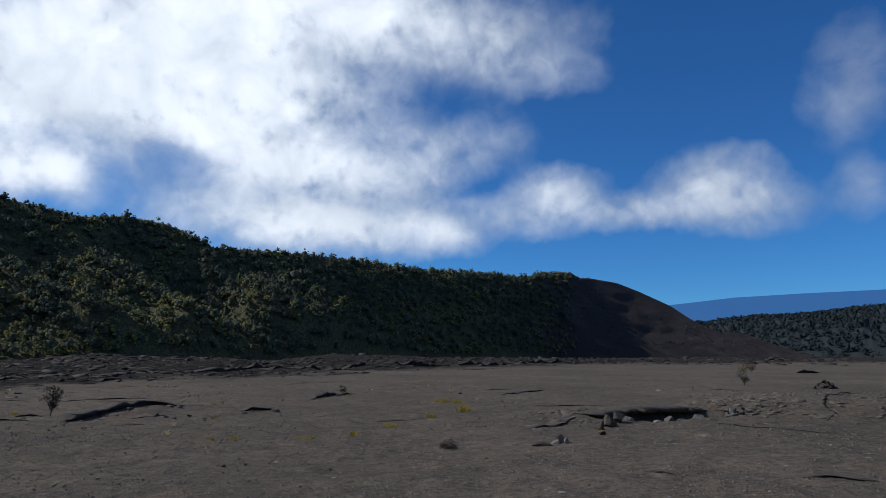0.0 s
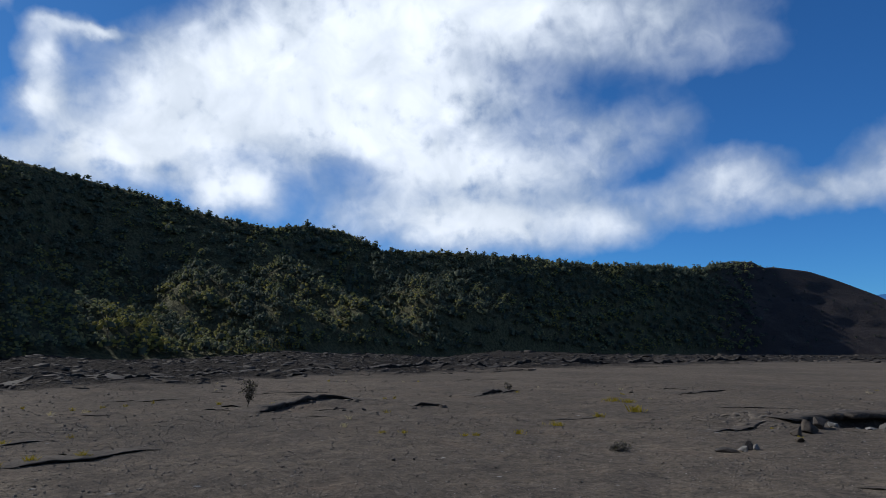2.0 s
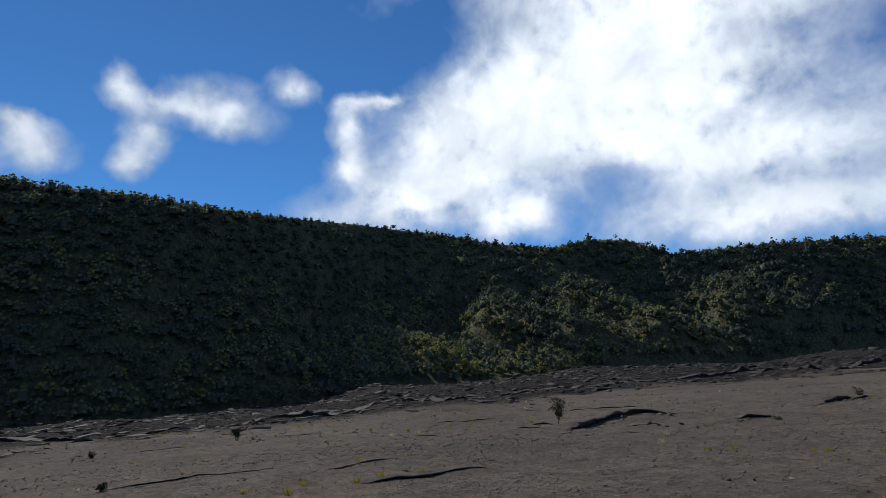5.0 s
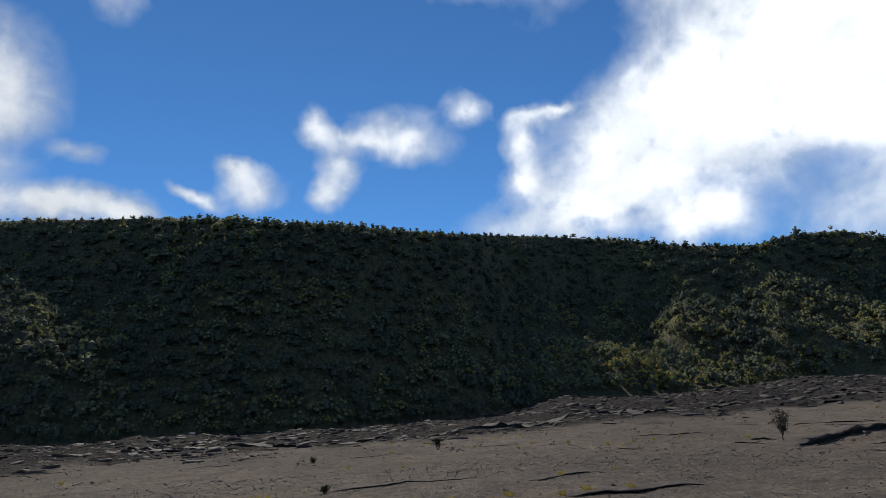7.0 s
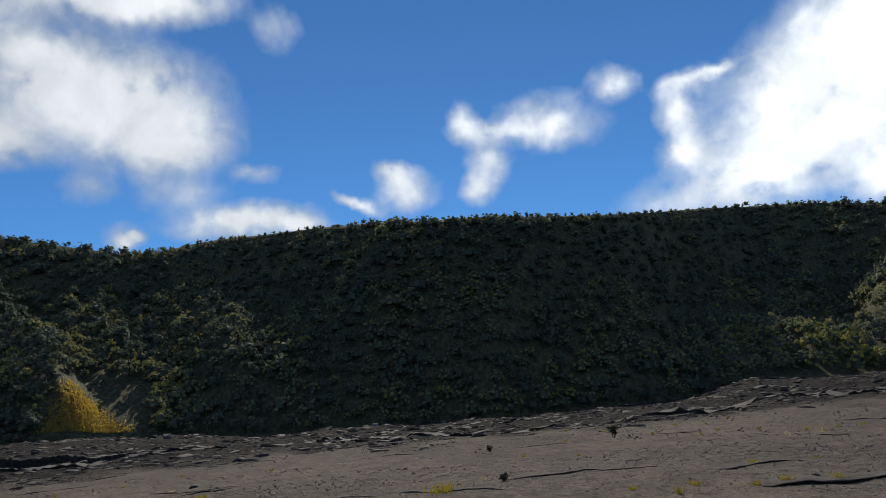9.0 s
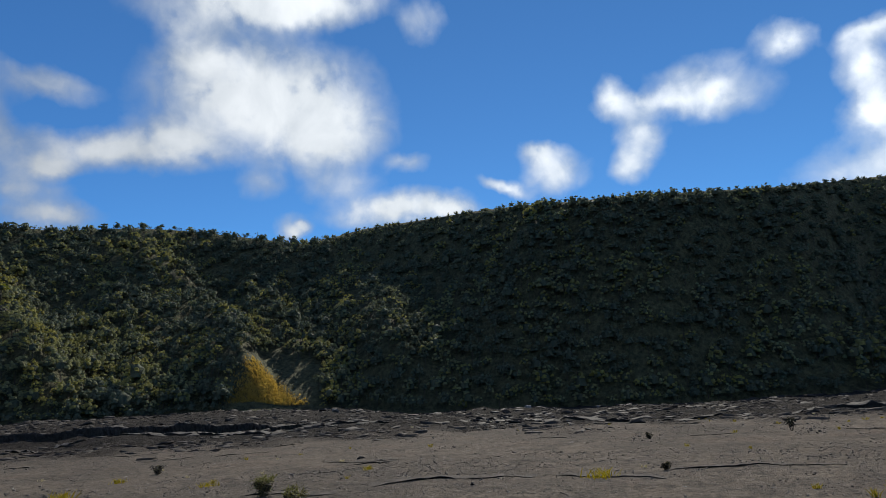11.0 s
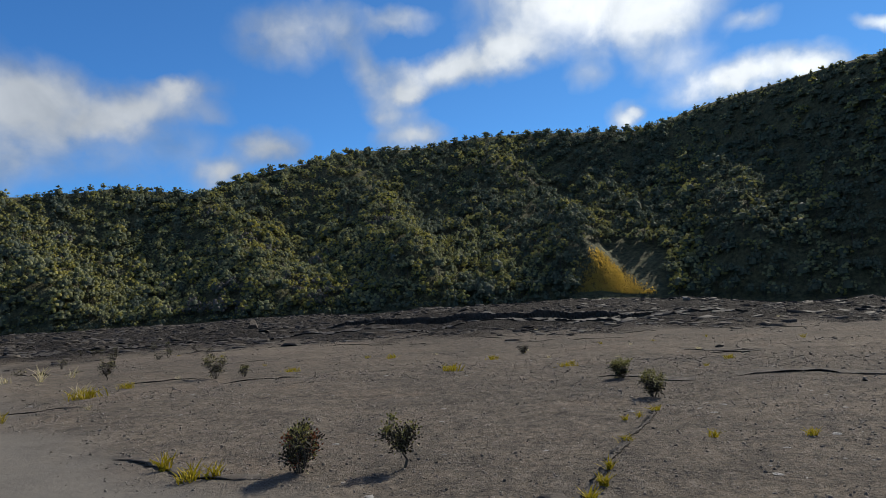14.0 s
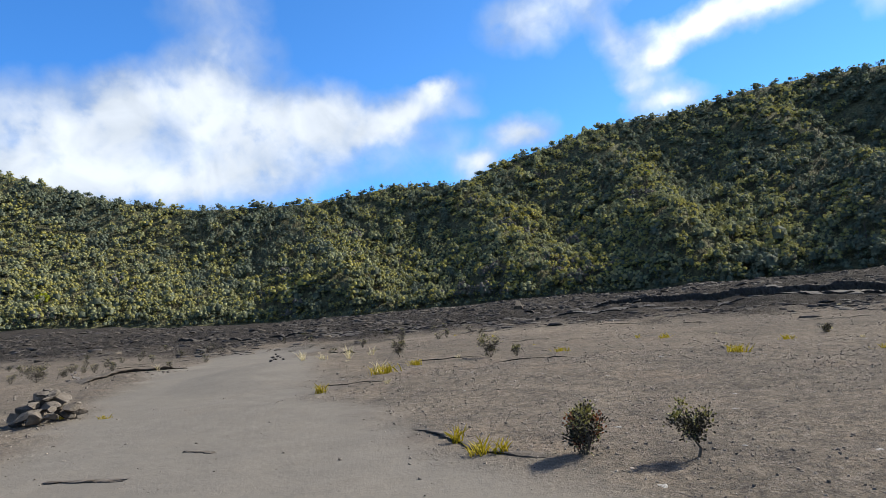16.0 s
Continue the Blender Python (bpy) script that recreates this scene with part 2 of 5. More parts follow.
def ground_material():
    m, k, b = material("lava_floor", 0.95, 0.03)
    p = place(k)
    worn, rubble = attribute(k, "worn"), attribute(k, "rubble")
    broad, mid = k.noise(p, 0.12, 4, 0.6), k.noise(p, 0.9, 6, 0.65)
    flecks, chips, grain = k.noise(p, 10.0, 5, 0.75), k.noise(p, 23.0, 4, 0.75), k.noise(p, 45, 3, 0.7)
    coarse = k.math("SUBTRACT", 1.0, k.math("MULTIPLY", worn, 0.7))
    c = k.mix(k.span(broad, 0.35, 0.65), (0.090, 0.075, 0.059), (0.168, 0.137, 0.104))
    c = k.mix(k.span(mid, 0.42, 0.66, 0.0, 0.8), c, (0.085, 0.071, 0.059))
    c = k.mix(k.span(k.noise(p, 0.5, 5, 0.6), 0.55, 0.75, 0.0, 0.45), c, (0.161, 0.113, 0.078))
    c = k.mix(k.math("MULTIPLY", k.span(flecks, 0.46, 0.62, 0.0, 0.65), coarse), c, (0.031, 0.028, 0.026))
    c = k.mix(k.math("MULTIPLY", k.span(chips, 0.54, 0.68, 0.0, 0.5), coarse), c, (0.239, 0.217, 0.190))
    c = k.mix(k.span(grain, 0.45, 0.65, 0.0, 0.6), c, (0.062, 0.058, 0.052))
    # drifts of dark cinder and paler flaky crust a hand to a stride across
    drift, flake = k.noise(p, 1.7, 6, 0.72, 0.6), k.noise(p, 4.6, 5, 0.72, 0.4)
    c = k.mix(k.math("MULTIPLY", k.span(drift, 0.50, 0.62, 0.0, 0.35), coarse), c, (0.040, 0.036, 0.033))
    c = k.mix(k.math("MULTIPLY", k.span(flake, 0.55, 0.65, 0.0, 0.3), coarse), c, (0.215, 0.185, 0.150))
    c = k.mix(k.math("MULTIPLY", k.span(flake, 0.46, 0.36, 0.0, 0.4), coarse), c, (0.028, 0.026, 0.025))
    c = k.mix(k.math("MULTIPLY", worn, 0.7), c, k.mix(k.noise(p, 2.4, 6, 0.65), (0.094, 0.088, 0.079), (0.136, 0.127, 0.115)))
    dark = k.mix(k.span(k.noise(p, 0.9, 6, 0.7), 0.35, 0.7), (0.011, 0.010, 0.0095), (0.052, 0.046, 0.041))
    c = k.mix(k.math("MULTIPLY", rubble, 0.97), c, dark)
    k.put(b.inputs["Base Color"], c)
    h = k.math("ADD", k.math("MULTIPLY", chips, 0.6), k.math("ADD", k.math("MULTIPLY", flecks, 0.8), k.math("MULTIPLY", grain, 0.3)))
    lumps = k.math("MULTIPLY", k.noise(p, 3.2, 6, 0.75), rubble)
    k.put(b.inputs["Normal"], k.bump(k.math("MULTIPLY", h, coarse), 1.0, 0.035, k.bump(lumps, 1.0, 0.35, k.bump(k.math("MULTIPLY", mid, coarse), 1.0, 0.10))))
    return m


def rock_material(name, a, b_col, scale=6.0, pale=(0.2, 0.19, 0.18), gloss=0.05, rough=0.92):
    m, k, b = material(name, rough, gloss)
    p = place(k)
    c = k.mix(k.span(k.noise(p, scale, 6, 0.65), 0.35, 0.65), a, b_col)
    c = k.mix(k.span(k.noise(p, scale * 5, 4, 0.7), 0.58, 0.75, 0.0, 0.5), c, pale)
    info = k.n.new("ShaderNodeNewGeometry").outputs["Random Per Island"]
    c = k.mix(k.math("MULTIPLY", info, 0.4), c, (0.05, 0.045, 0.042))
    k.put(b.inputs["Base Color"], c)
    k.put(b.inputs["Normal"], k.bump(k.noise(p, scale * 4, 6, 0.7), 0.8, 0.03))
    return m


def leaf_material(name, dark, light, through=0.42, gloss=0.06, rough=0.75):
    m, k, b = material(name, rough, gloss)
    p = place(k)
    rnd = k.n.new("ShaderNodeNewGeometry").outputs["Random Per Island"]
    f = k.math("ADD", k.math("MULTIPLY", rnd, 0.25), k.math("ADD", k.math("MULTIPLY", k.noise(p, 0.9, 3, 0.6), 0.45), k.math("MULTIPLY", k.noise(p, 0.12, 3, 0.6), 0.3)))
    c = k.mix(f, dark, light)
    k.put(b.inputs["Base Color"], c)
    k.put(b.inputs["Normal"], k.bump(k.noise(p, 3.5, 4, 0.7), 0.8, 0.2))
    tr = k.n.new("ShaderNodeBsdfTranslucent")
    k.put(tr.inputs[0], k.mix(1.0, c, (1.15, 1.17, 0.72), "MULTIPLY"))
    ms = k.n.new("ShaderNodeMixShader")
    ms.inputs[0].default_value = through
    k.l.new(b.outputs[0], ms.inputs[1])
    k.l.new(tr.outputs[0], ms.inputs[2])
    out = next(n for n in k.n if n.type == "OUTPUT_MATERIAL")
    k.l.new(ms.outputs[0], out.inputs[0])
    return m


def soil_material():
    m, k, b = material("slope_soil", 0.95, 0.1)
    p = place(k)
    bare = attribute(k, "bare")
    litter = k.mix(k.span(k.noise(p, 0.9, 8, 0.7), 0.35, 0.65), (0.032, 0.034, 0.020), (0.140, 0.134, 0.072))
    cinder = k.mix(k.noise(p, 0.05, 6, 0.65), (0.026, 0.023, 0.023), (0.056, 0.046, 0.043))
    cinder = k.mix(k.span(k.noise(p, 0.35, 6, 0.7), 0.5, 0.7, 0, 0.6), cinder, (0.022, 0.021, 0.020))
    cinder = k.mix(k.span(k.noise(p, 0.02, 5, 0.7), 0.52, 0.66, 0, 0.6), cinder, (0.085, 0.070, 0.060))
    k.put(b.inputs["Base Color"], k.mix(bare, litter, cinder))
    k.put(b.inputs["Normal"], k.bump(k.noise(p, 0.7, 8, 0.75), 0.9, 1.4))
    return m


def plain(name, colour, rough=0.8):
    m, k, b = material(name, rough)
    p = place(k)
    dim = tuple(v * 0.65 for v in colour)
    k.put(b.inputs["Base Color"], k.mix(k.noise(p, 14, 5, 0.6), dim, colour))
    return m


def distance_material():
    """Far mountain; the haze of kilometres of blue air is put into its glow."""
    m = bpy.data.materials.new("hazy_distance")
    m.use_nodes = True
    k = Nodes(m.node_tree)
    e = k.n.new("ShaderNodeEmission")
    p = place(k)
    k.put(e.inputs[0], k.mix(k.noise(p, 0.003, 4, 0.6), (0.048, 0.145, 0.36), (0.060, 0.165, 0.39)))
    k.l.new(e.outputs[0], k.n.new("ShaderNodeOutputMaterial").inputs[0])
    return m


M_GROUND = ground_material()
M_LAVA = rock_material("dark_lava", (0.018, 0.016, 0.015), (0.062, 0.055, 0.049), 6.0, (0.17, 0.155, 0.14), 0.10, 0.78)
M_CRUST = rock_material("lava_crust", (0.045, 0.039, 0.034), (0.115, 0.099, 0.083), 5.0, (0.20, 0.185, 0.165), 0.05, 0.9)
M_PALE = rock_material("pale_lava", (0.16, 0.155, 0.145), (0.30, 0.29, 0.275), 9.0, (0.42, 0.41, 0.40))
M_GREYROCK = rock_material("grey_lava", (0.10, 0.092, 0.088), (0.19, 0.175, 0.165), 8.0)
M_PLATE = rock_material("crust_plate", (0.070, 0.060, 0.050), (0.165, 0.142, 0.118), 5.0, (0.24, 0.215, 0.185))
M_PEBBLE = rock_material("loose_gravel", (0.05, 0.044, 0.038), (0.24, 0.21, 0.18), 9.0, (0.33, 0.30, 0.26))
M_CHIP = rock_material("crust_chip", (0.045, 0.040, 0.035), (0.20, 0.175, 0.145), 14.0, (0.30, 0.27, 0.235))
M_SOIL = soil_material()
M_LEAVES = [
    # deep: darker and bluer, with the wall's shade and haze in its colour
    leaf_material("leaf_deep_shade", (0.078, 0.092, 0.074), (0.164, 0.184, 0.132), 0.42),
    leaf_material("leaf_olive", (0.165, 0.160, 0.068), (0.345, 0.325, 0.130), 0.45),
    leaf_material("leaf_grey_green", (0.148, 0.154, 0.088), (0.310, 0.312, 0.172), 0.42),
    leaf_material("leaf_yellow_green", (0.185, 0.174, 0.060), (0.370, 0.335, 0.108), 0.45),
    leaf_material("twigs_grey", (0.06, 0.055, 0.05), (0.13, 0.12, 0.105), 0.1),
    leaf_material("crown_core_shade", (0.050, 0.058, 0.042), (0.100, 0.112, 0.072), 0.05, 0.05),
    # dark blue-green: distance haze and shade put into the far leaf colour
    leaf_material("leaf_far_haze", (0.010, 0.017, 0.019), (0.026, 0.038, 0.040), 0.05, 0.05),
    leaf_material("leaf_bright", (0.12, 0.15, 0.010), (0.26, 0.28, 0.020)),
]
M_BARK = plain("bark", (0.075, 0.062, 0.050), 0.9)
M_SHRUB = leaf_material("shrub_leaf", (0.012, 0.012, 0.008), (0.036, 0.032, 0.020), 0.08, 0.2, 0.5)
M_SHRUB_TIP = leaf_material("shrub_young_lit_leaf", (0.09, 0.088, 0.034), (0.24, 0.22, 0.085), 0.3, 0.3, 0.45)
M_RED = leaf_material("shrub_red_leaf", (0.11, 0.04, 0.024), (0.21, 0.075, 0.045), 0.25)
M_GRASS = leaf_material("yellow_grass", (0.18, 0.138, 0.013), (0.37, 0.295, 0.032), 0.33)
M_GOLD = leaf_material("golden_slope_grass", (0.32, 0.205, 0.050), (0.54, 0.37, 0.105), 0.45)
M_STRAW = leaf_material("pale_straw", (0.30, 0.25, 0.18), (0.55, 0.48, 0.38), 0.4)
# ground under the far woods, with the same haze in its colour
M_UNDERWOOD = plain("far_undergrowth_haze", (0.020, 0.028, 0.030), 0.95)
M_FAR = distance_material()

# ---------------------------------------------------------------- shape helpers


def lattice(ix, iy, seed):
    n = (ix.astype(np.int64) * 374761393 + iy.astype(np.int64) * 668265263 + seed * 974634777) & 0x7FFFFFFF
    n = ((n ^ (n >> 13)) * 1274126177) & 0x7FFFFFFF
    return ((n ^ (n >> 16)) & 0xFFFF) / 65535.0


def value_noise(x, y, seed=0):
    ix, iy = np.floor(x), np.floor(y)
    fx, fy = x - ix, y - iy
    fx, fy = fx * fx * (3 - 2 * fx), fy * fy * (3 - 2 * fy)
    a, b = lattice(ix, iy, seed), lattice(ix + 1, iy, seed)
    c, d = lattice(ix, iy + 1, seed), lattice(ix + 1, iy + 1, seed)
    return (a + (b - a) * fx) * (1 - fy) + (c + (d - c) * fx) * fy - 0.5


def fbm(x, y, octaves=4, seed=0, gain=0.5):
    total, amp = 0.0, 1.0
    for o in range(octaves):
        total = total + amp * value_noise(x * 2**o + 17.3 * o, y * 2**o - 9.1 * o, seed + o)
        amp *= gain
    return total


def smooth(a, b, v):
    t = np.clip((v - a) / (b - a), 0, 1)
    return t * t * (3 - 2 * t)


def mesh(name, verts, faces, materials, index=None, shade=False):
    """A mesh datablock from arrays of places and faces of one size."""
    verts, faces = np.asarray(verts, np.float32), np.asarray(faces, np.int32)
    me = bpy.data.meshes.new(name)
    n, k = faces.shape
    me.vertices.add(len(verts))
    me.vertices.foreach_set("co", verts.ravel())
    me.loops.add(n * k)
    me.loops.foreach_set("vertex_index", faces.ravel())
    me.polygons.add(n)
    me.polygons.foreach_set("loop_start", np.arange(0, n * k, k, dtype=np.int32))
    me.polygons.foreach_set("loop_total", np.full(n, k, np.int32))
    for m in materials if isinstance(materials, (list, tuple)) else [materials]:
        me.materials.append(m)
    if index is not None:
        me.polygons.foreach_set("material_index", np.asarray(index, np.int32))
    if shade:
        me.polygons.foreach_set("use_smooth", np.ones(n, bool))
    me.update(calc_edges=True)
    me.validate()
    return me


def part(name, data, parent=None, label="", at=None):
    ob = new(name, data)
    ob.parent = parent
    if at is not None:
        ob.location = at
    return tagged(ob, label)


def thing(name, at, label, category, group="", turn=0.0):
    ob = new(name)
    ob.location, ob.rotation_euler = at, (0, 0, radians(turn))
    return tagged(ob, label, category, group)


def grid_faces(rows, cols, wrap=False):
    i, j = np.meshgrid(np.arange(rows - 1), np.arange(cols if wrap else cols - 1), indexing="ij")
    j2 = (j + 1) % cols
    return np.stack([i * cols + j, i * cols + j2, (i + 1) * cols + j2, (i + 1) * cols + j], -1).reshape(-1, 4)


def curve(table):
    xs, ys = zip(*table)
    return lambda az: np.interp(az, xs, ys)


# ---------------------------------------------------------------- the plan of the crater, by azimuth in degrees
ridge_el = curve([(-35, -1.5), (-30.2, -0.1), (-27.5, 0.86), (-25.4, 1.72), (-23.7, 1.85), (-22.4, 2.37), (-21.2, 3.15), (-19.9, 4.13), (-17.3, 5.47), (-15.5, 6.27), (-13.0, 6.78), (-12.3, 6.76), (-11.6, 7.25),
                  (-10.6, 7.38), (-9.2, 7.30), (-8.2, 7.1), (-7.7, 7.12), (-3.9, 7.62), (-1.4, 7.78), (2, 7.98), (5.7, 8.46), (10.8, 9.1),
                  (15.6, 9.4), (20.8, 9.5), (22.2, 10.25), (24.5, 11.2), (28, 11.55), (31, 11.2), (36.5, 12.1), (41.4, 13.3), (48.6, 14.4), (57, 15.1), (62.7, 15.8), (69, 16.5), (79, 16.8), (84, 16.6), (89, 16.1),
                  (95, 15.5), (100, 14.7), (105, 15.2), (110, 15.6), (114, 15.6), (120, 14.95), (125.4, 15.0), (131, 13.8), (135.6, 12.9), (139.3, 11.4), (146, 11.7)])
ridge_west = curve([(146, 11.7), (151.5, 10.8), (157, 10.6), (163, 10.5), (169, 11.2), (171.5, 11.7), (177, 13.3), (195, 13), (215, 9), (240, 3), (250, -1)])
foot_el = curve([(-30, -0.2), (0, -0.3), (10, 0.0), (15, -0.5), (28, 0.0), (35, -0.6), (41, -0.8), (48, -0.3), (52, -1.3), (60, -1.7), (68, -1.8), (80, -1.5), (90, -1.2), (97, -0.5), (105, -0.2), (135, 0.0),
                 (156, -0.1), (165, 0.4), (175, 1.2), (190, 1.0), (220, 0)])
foot_r = curve([(-45, 640), (-29, 560), (-15, 440), (0, 330), (15, 250), (30, 195), (50, 158), (70, 140), (85, 142), (100, 150), (120, 158), (135, 170), (150, 190), (165, 215), (180, 240), (220, 300), (300, 640)])
edge_el = curve([(-30, -0.65), (-15, -0.85), (0, -1.4), (20, -2.2), (36, -2.7), (50, -3.1), (60, -3.3), (77, -3.3), (95, -3.2), (110, -3.3), (122, -2.8), (135, -2.7), (150, -2.5), (165, -2.2), (178, -1.7), (220, -1.5)])
steep = curve([(-35, 20), (-20, 26), (-10, 36), (-4, 46), (10, 44), (16, 38), (22, 32), (28, 30), (46, 29), (52, 32), (56, 46), (60, 54), (64, 56), (72, 56), (78, 50), (84, 42), (90, 37), (97, 33), (101, 31), (106, 31), (130, 31), (150, 31), (180, 31), (230, 30)])
gentle = curve([(-40, 0.3), (0, 0.0), (12, 0.3), (20, 0.9), (46, 1.0), (51, 0.6), (56, 0.0), (78, 0.0), (86, 0.4), (96, 0.6), (101, 0.6), (106, 0.65), (130, 0.65), (150, 0.6), (200, 0.4)])
# spurs that come down the wall aslant: heights on the slope, azimuth of the crest there, width to the left and to the right, height in metres, where it ends
SPURS = [
    ((0, 0.13, 0.36, 0.75, 1), (25.5, 28.0, 35.0, 38.2, 40.0), 5.0, 7.0, 12.0, 0.72),
    ((0, 0.10, 0.38, 0.70, 1), (20.6, 22.0, 25.4, 29.4, 33.0), 3.8, 7.0, 13.0, 0.88),
    ((0, 0.26, 0.52, 1), (9.5, 14.6, 17.4, 22.0), 3.5, 8.0, 11.0, 0.9),
    ((0, 0.3, 1), (42.6, 44.0, 46.0), 3.5, 4.0, 8.0, 0.42),
    ((0, 0.23, 0.65, 0.84, 1), (104.0, 106.0, 109.6, 113.0, 114.0), 9.0, 2.6, 8.0, 1.0),
    ((0, 0.5, 1), (91.5, 95.0, 98.0), 4.0, 6.0, 7.0, 0.8),
    ((0, 0.5, 1), (119.5, 123.0, 127.0), 7.0, 4.0, 9.0, 1.0),
    ((0, 0.5, 1), (133.0, 136.0, 139.0), 7.0, 4.5, 8.0, 1.0),
    ((0, 0.5, 1), (150.0, 153.0, 156.0), 8.0, 5.0, 8.0, 1.0),
]
EYE_Z = 1.6


def tree_top(az):
    """Height of the growth on the rim: trees, but a low thicket over the cliff."""
    return 2.2 - 2.1 * smooth(43, 60, az) * (1 - smooth(92, 99, az))


def ridge(az):
    return np.where(az < 146, ridge_el(az), ridge_west(az))


def foot_z(az):
    return EYE_Z + foot_r(az) * np.tan(np.radians(foot_el(az)))


def wooded(az):
    return smooth(-13.5, -6.5, az) * (1 - smooth(190, 200, az))


def slope_place(az, s):
    """A place on the crater wall; s runs from 0 at its foot to 1 at its rim."""
    az, s = np.asarray(az, float), np.asarray(s, float)
    r0, z0, t, grade = foot_r(az), foot_z(az), np.tan(np.radians(ridge(az))), np.tan(np.radians(steep(az)))
    # rim height, less the trees that stand on it
    rise = np.maximum((EYE_Z - z0 + r0 * t) / (1 - t / grade), 0.5)
    wide = rise / grade
    rise = np.maximum(rise - tree_top(az) * smooth(-8.5, -7, az) * np.clip(rise / 30, 0, 1), 0.3)
    q = np.clip(s, 0, 1)
    g = gentle(az)
    prof = g * np.interp(q, [0, 0.35, 0.6, 0.76, 1], [0, 0.145, 0.31, 0.52, 1]) + (1 - g) * (0.25 * q**0.8 + 0.75 * (1 - (1 - q) ** 1.25))
    # gullies and spurs that fade out at foot and rim
    amp = np.sin(np.pi * q) ** 0.8
    gully = fbm(az / 7.0 + 0.9 * s, s * 0.8, 3, 5) * 0.13 * amp
    spur = np.zeros(np.broadcast(az, q).shape)
    for heights, crest, left, right, high, top in SPURS:
        off = az - np.interp(q, heights, crest)
        spur = np.maximum(spur, high * np.clip(1 - np.where(off > 0, off / left, -off / right), 0, 1) * (1 - smooth(top - 0.3, top, q)))
    spur = spur * smooth(-0.02, 0.12, q)
    x_r = r0 + wide * np.clip(s, -0.3, 3) * (1 + 0 * gully)
    z = z0 + rise * (prof + gully) + spur
    over = np.clip(s - 1, 0, None)
    z = z - over * rise * 0.35
    z = z + fbm(az * r0 / 57 / 9.0, s * wide / 9.0, 3, 9) * 2.0 * np.clip(amp, 0, 1)
    a = np.radians(az)
    return np.stack([-np.sin(a) * x_r, np.cos(a) * x_r, z], -1)


MOUNDS = [(5.9, 17.3, 4.4, 2.4, 0.20, 12), (11.6, 18.2, 5.0, 3.4, 0.55, -25), (-8.3, 18.6, 2.2, 1.4, 0.15, 30), (-5.5, -26.5, 3.5, 1.5, 0.2, 10), (-9.0, -20.0, 6.0, 3.0, 0.22, 50)]
TRAIL = [(1.5, 0.5), (-0.6, -2.6), (-1.9, -5.0), (-2.7, -8.0), (-4.0, -12.5), (-6.2, -18.0), (-9.0, -25.0), (-14.0, -33.0)]


def near_line(x, y, line):
    best = np.full(np.shape(x), 1e9)
    for (ax, ay), (bx, by) in zip(line, line[1:]):
        dx, dy = bx - ax, by - ay
        t = np.clip(((x - ax) * dx + (y - ay) * dy) / (dx * dx + dy * dy), 0, 1)
        best = np.minimum(best, np.hypot(x - ax - t * dx, y - ay - t * dy))
    return best


def trodden(x, y):
    wide = 2.6 + 1.1 * fbm(x / 3.0, y / 3.0, 4, 31)
    return 1 - smooth(wide - 0.7, wide + 0.8, near_line(x, y, TRAIL))


def azimuth(x, y):
    a = np.degrees(np.arctan2(-x, y))
    return np.where(a < -95, a + 360, a)


def rubble_share(x, y):
    az, r = azimuth(x, y), np.hypot(x, y)
    r1 = EYE_Z / np.tan(np.radians(-edge_el(az)))
    return smooth(0.90, 1.35, r / r1 + 0.3 * fbm(az / 4.0, r / 5.0, 3, 12))


def floor_z(x, y):
    """Height of the crater floor."""
    x, y = np.asarray(x, float), np.asarray(y, float)
    az, r = azimuth(x, y), np.hypot(x, y)
    r1, r2 = EYE_Z / np.tan(np.radians(-edge_el(az))), foot_r(az)
    z = foot_z(az) * np.clip((r - r1) / np.maximum(r2 - r1, 1), 0, 1)
    wear = trodden(x, y)
    z = z + (0.10 * fbm(x / 5.0, y / 5.0, 3, 2) + 0.05 * fbm(x / 0.9, y / 0.9, 3, 3) * (1 - 0.7 * wear)) * smooth(1.5, 4, r)
    rough = 0.030 * fbm(x / 0.42, y / 0.42, 3, 61) + 0.05 * np.clip(fbm(x / 1.3, y / 1.3, 4, 62) - 0.08, 0, 1)
    z = z + rough * (1 - 0.85 * wear) * smooth(1.5, 4, r)
    for mx, my, a, b, h, turn in MOUNDS:
        c, s = math.cos(radians(turn)), math.sin(radians(turn))
        u, v = ((x - mx) * c + (y - my) * s) / a, (-(x - mx) * s + (y - my) * c) / b
        z = z + h * np.clip(1 - u * u - v * v, 0, 1) ** 1.3
    # the collapsed roof of a lava blister
    c, s = math.cos(radians(12)), math.sin(radians(12))
    u, v = ((x - 5.9) * c + (y - 16.0) * s) / 2.1, (-(x - 5.9) * s + (y - 16.0) * c) / 0.6
    edge = np.hypot(u, v) + 0.5 * fbm(x * 1.3, y * 1.3, 3, 41)
    z = z - 0.26 * (1 - smooth(0.55, 1.0, edge))
    # broken ledges of crust towards the wall: steps with flat tops
    rub = rubble_share(x, y)
    reach = r / r1
    across = 9.0 * np.log(np.maximum(reach, 0.2))
    hump = 2.0 * fbm(az / 5.0, across / 2.6, 4, 21) + 0.7 * fbm(x / 2.2, y / 2.2, 3, 23)
    terrace = np.floor(hump / 0.28) + smooth(0.70, 1.0, hump / 0.28 % 1.0)
    z = z + rub * (0.12 * terrace + 0.17 * fbm(x / 0.9, y / 0.9, 3, 24)) * np.clip(r / 55, 0.4, 1.6) * 0.7
    return z


# ---------------------------------------------------------------- ground sheet


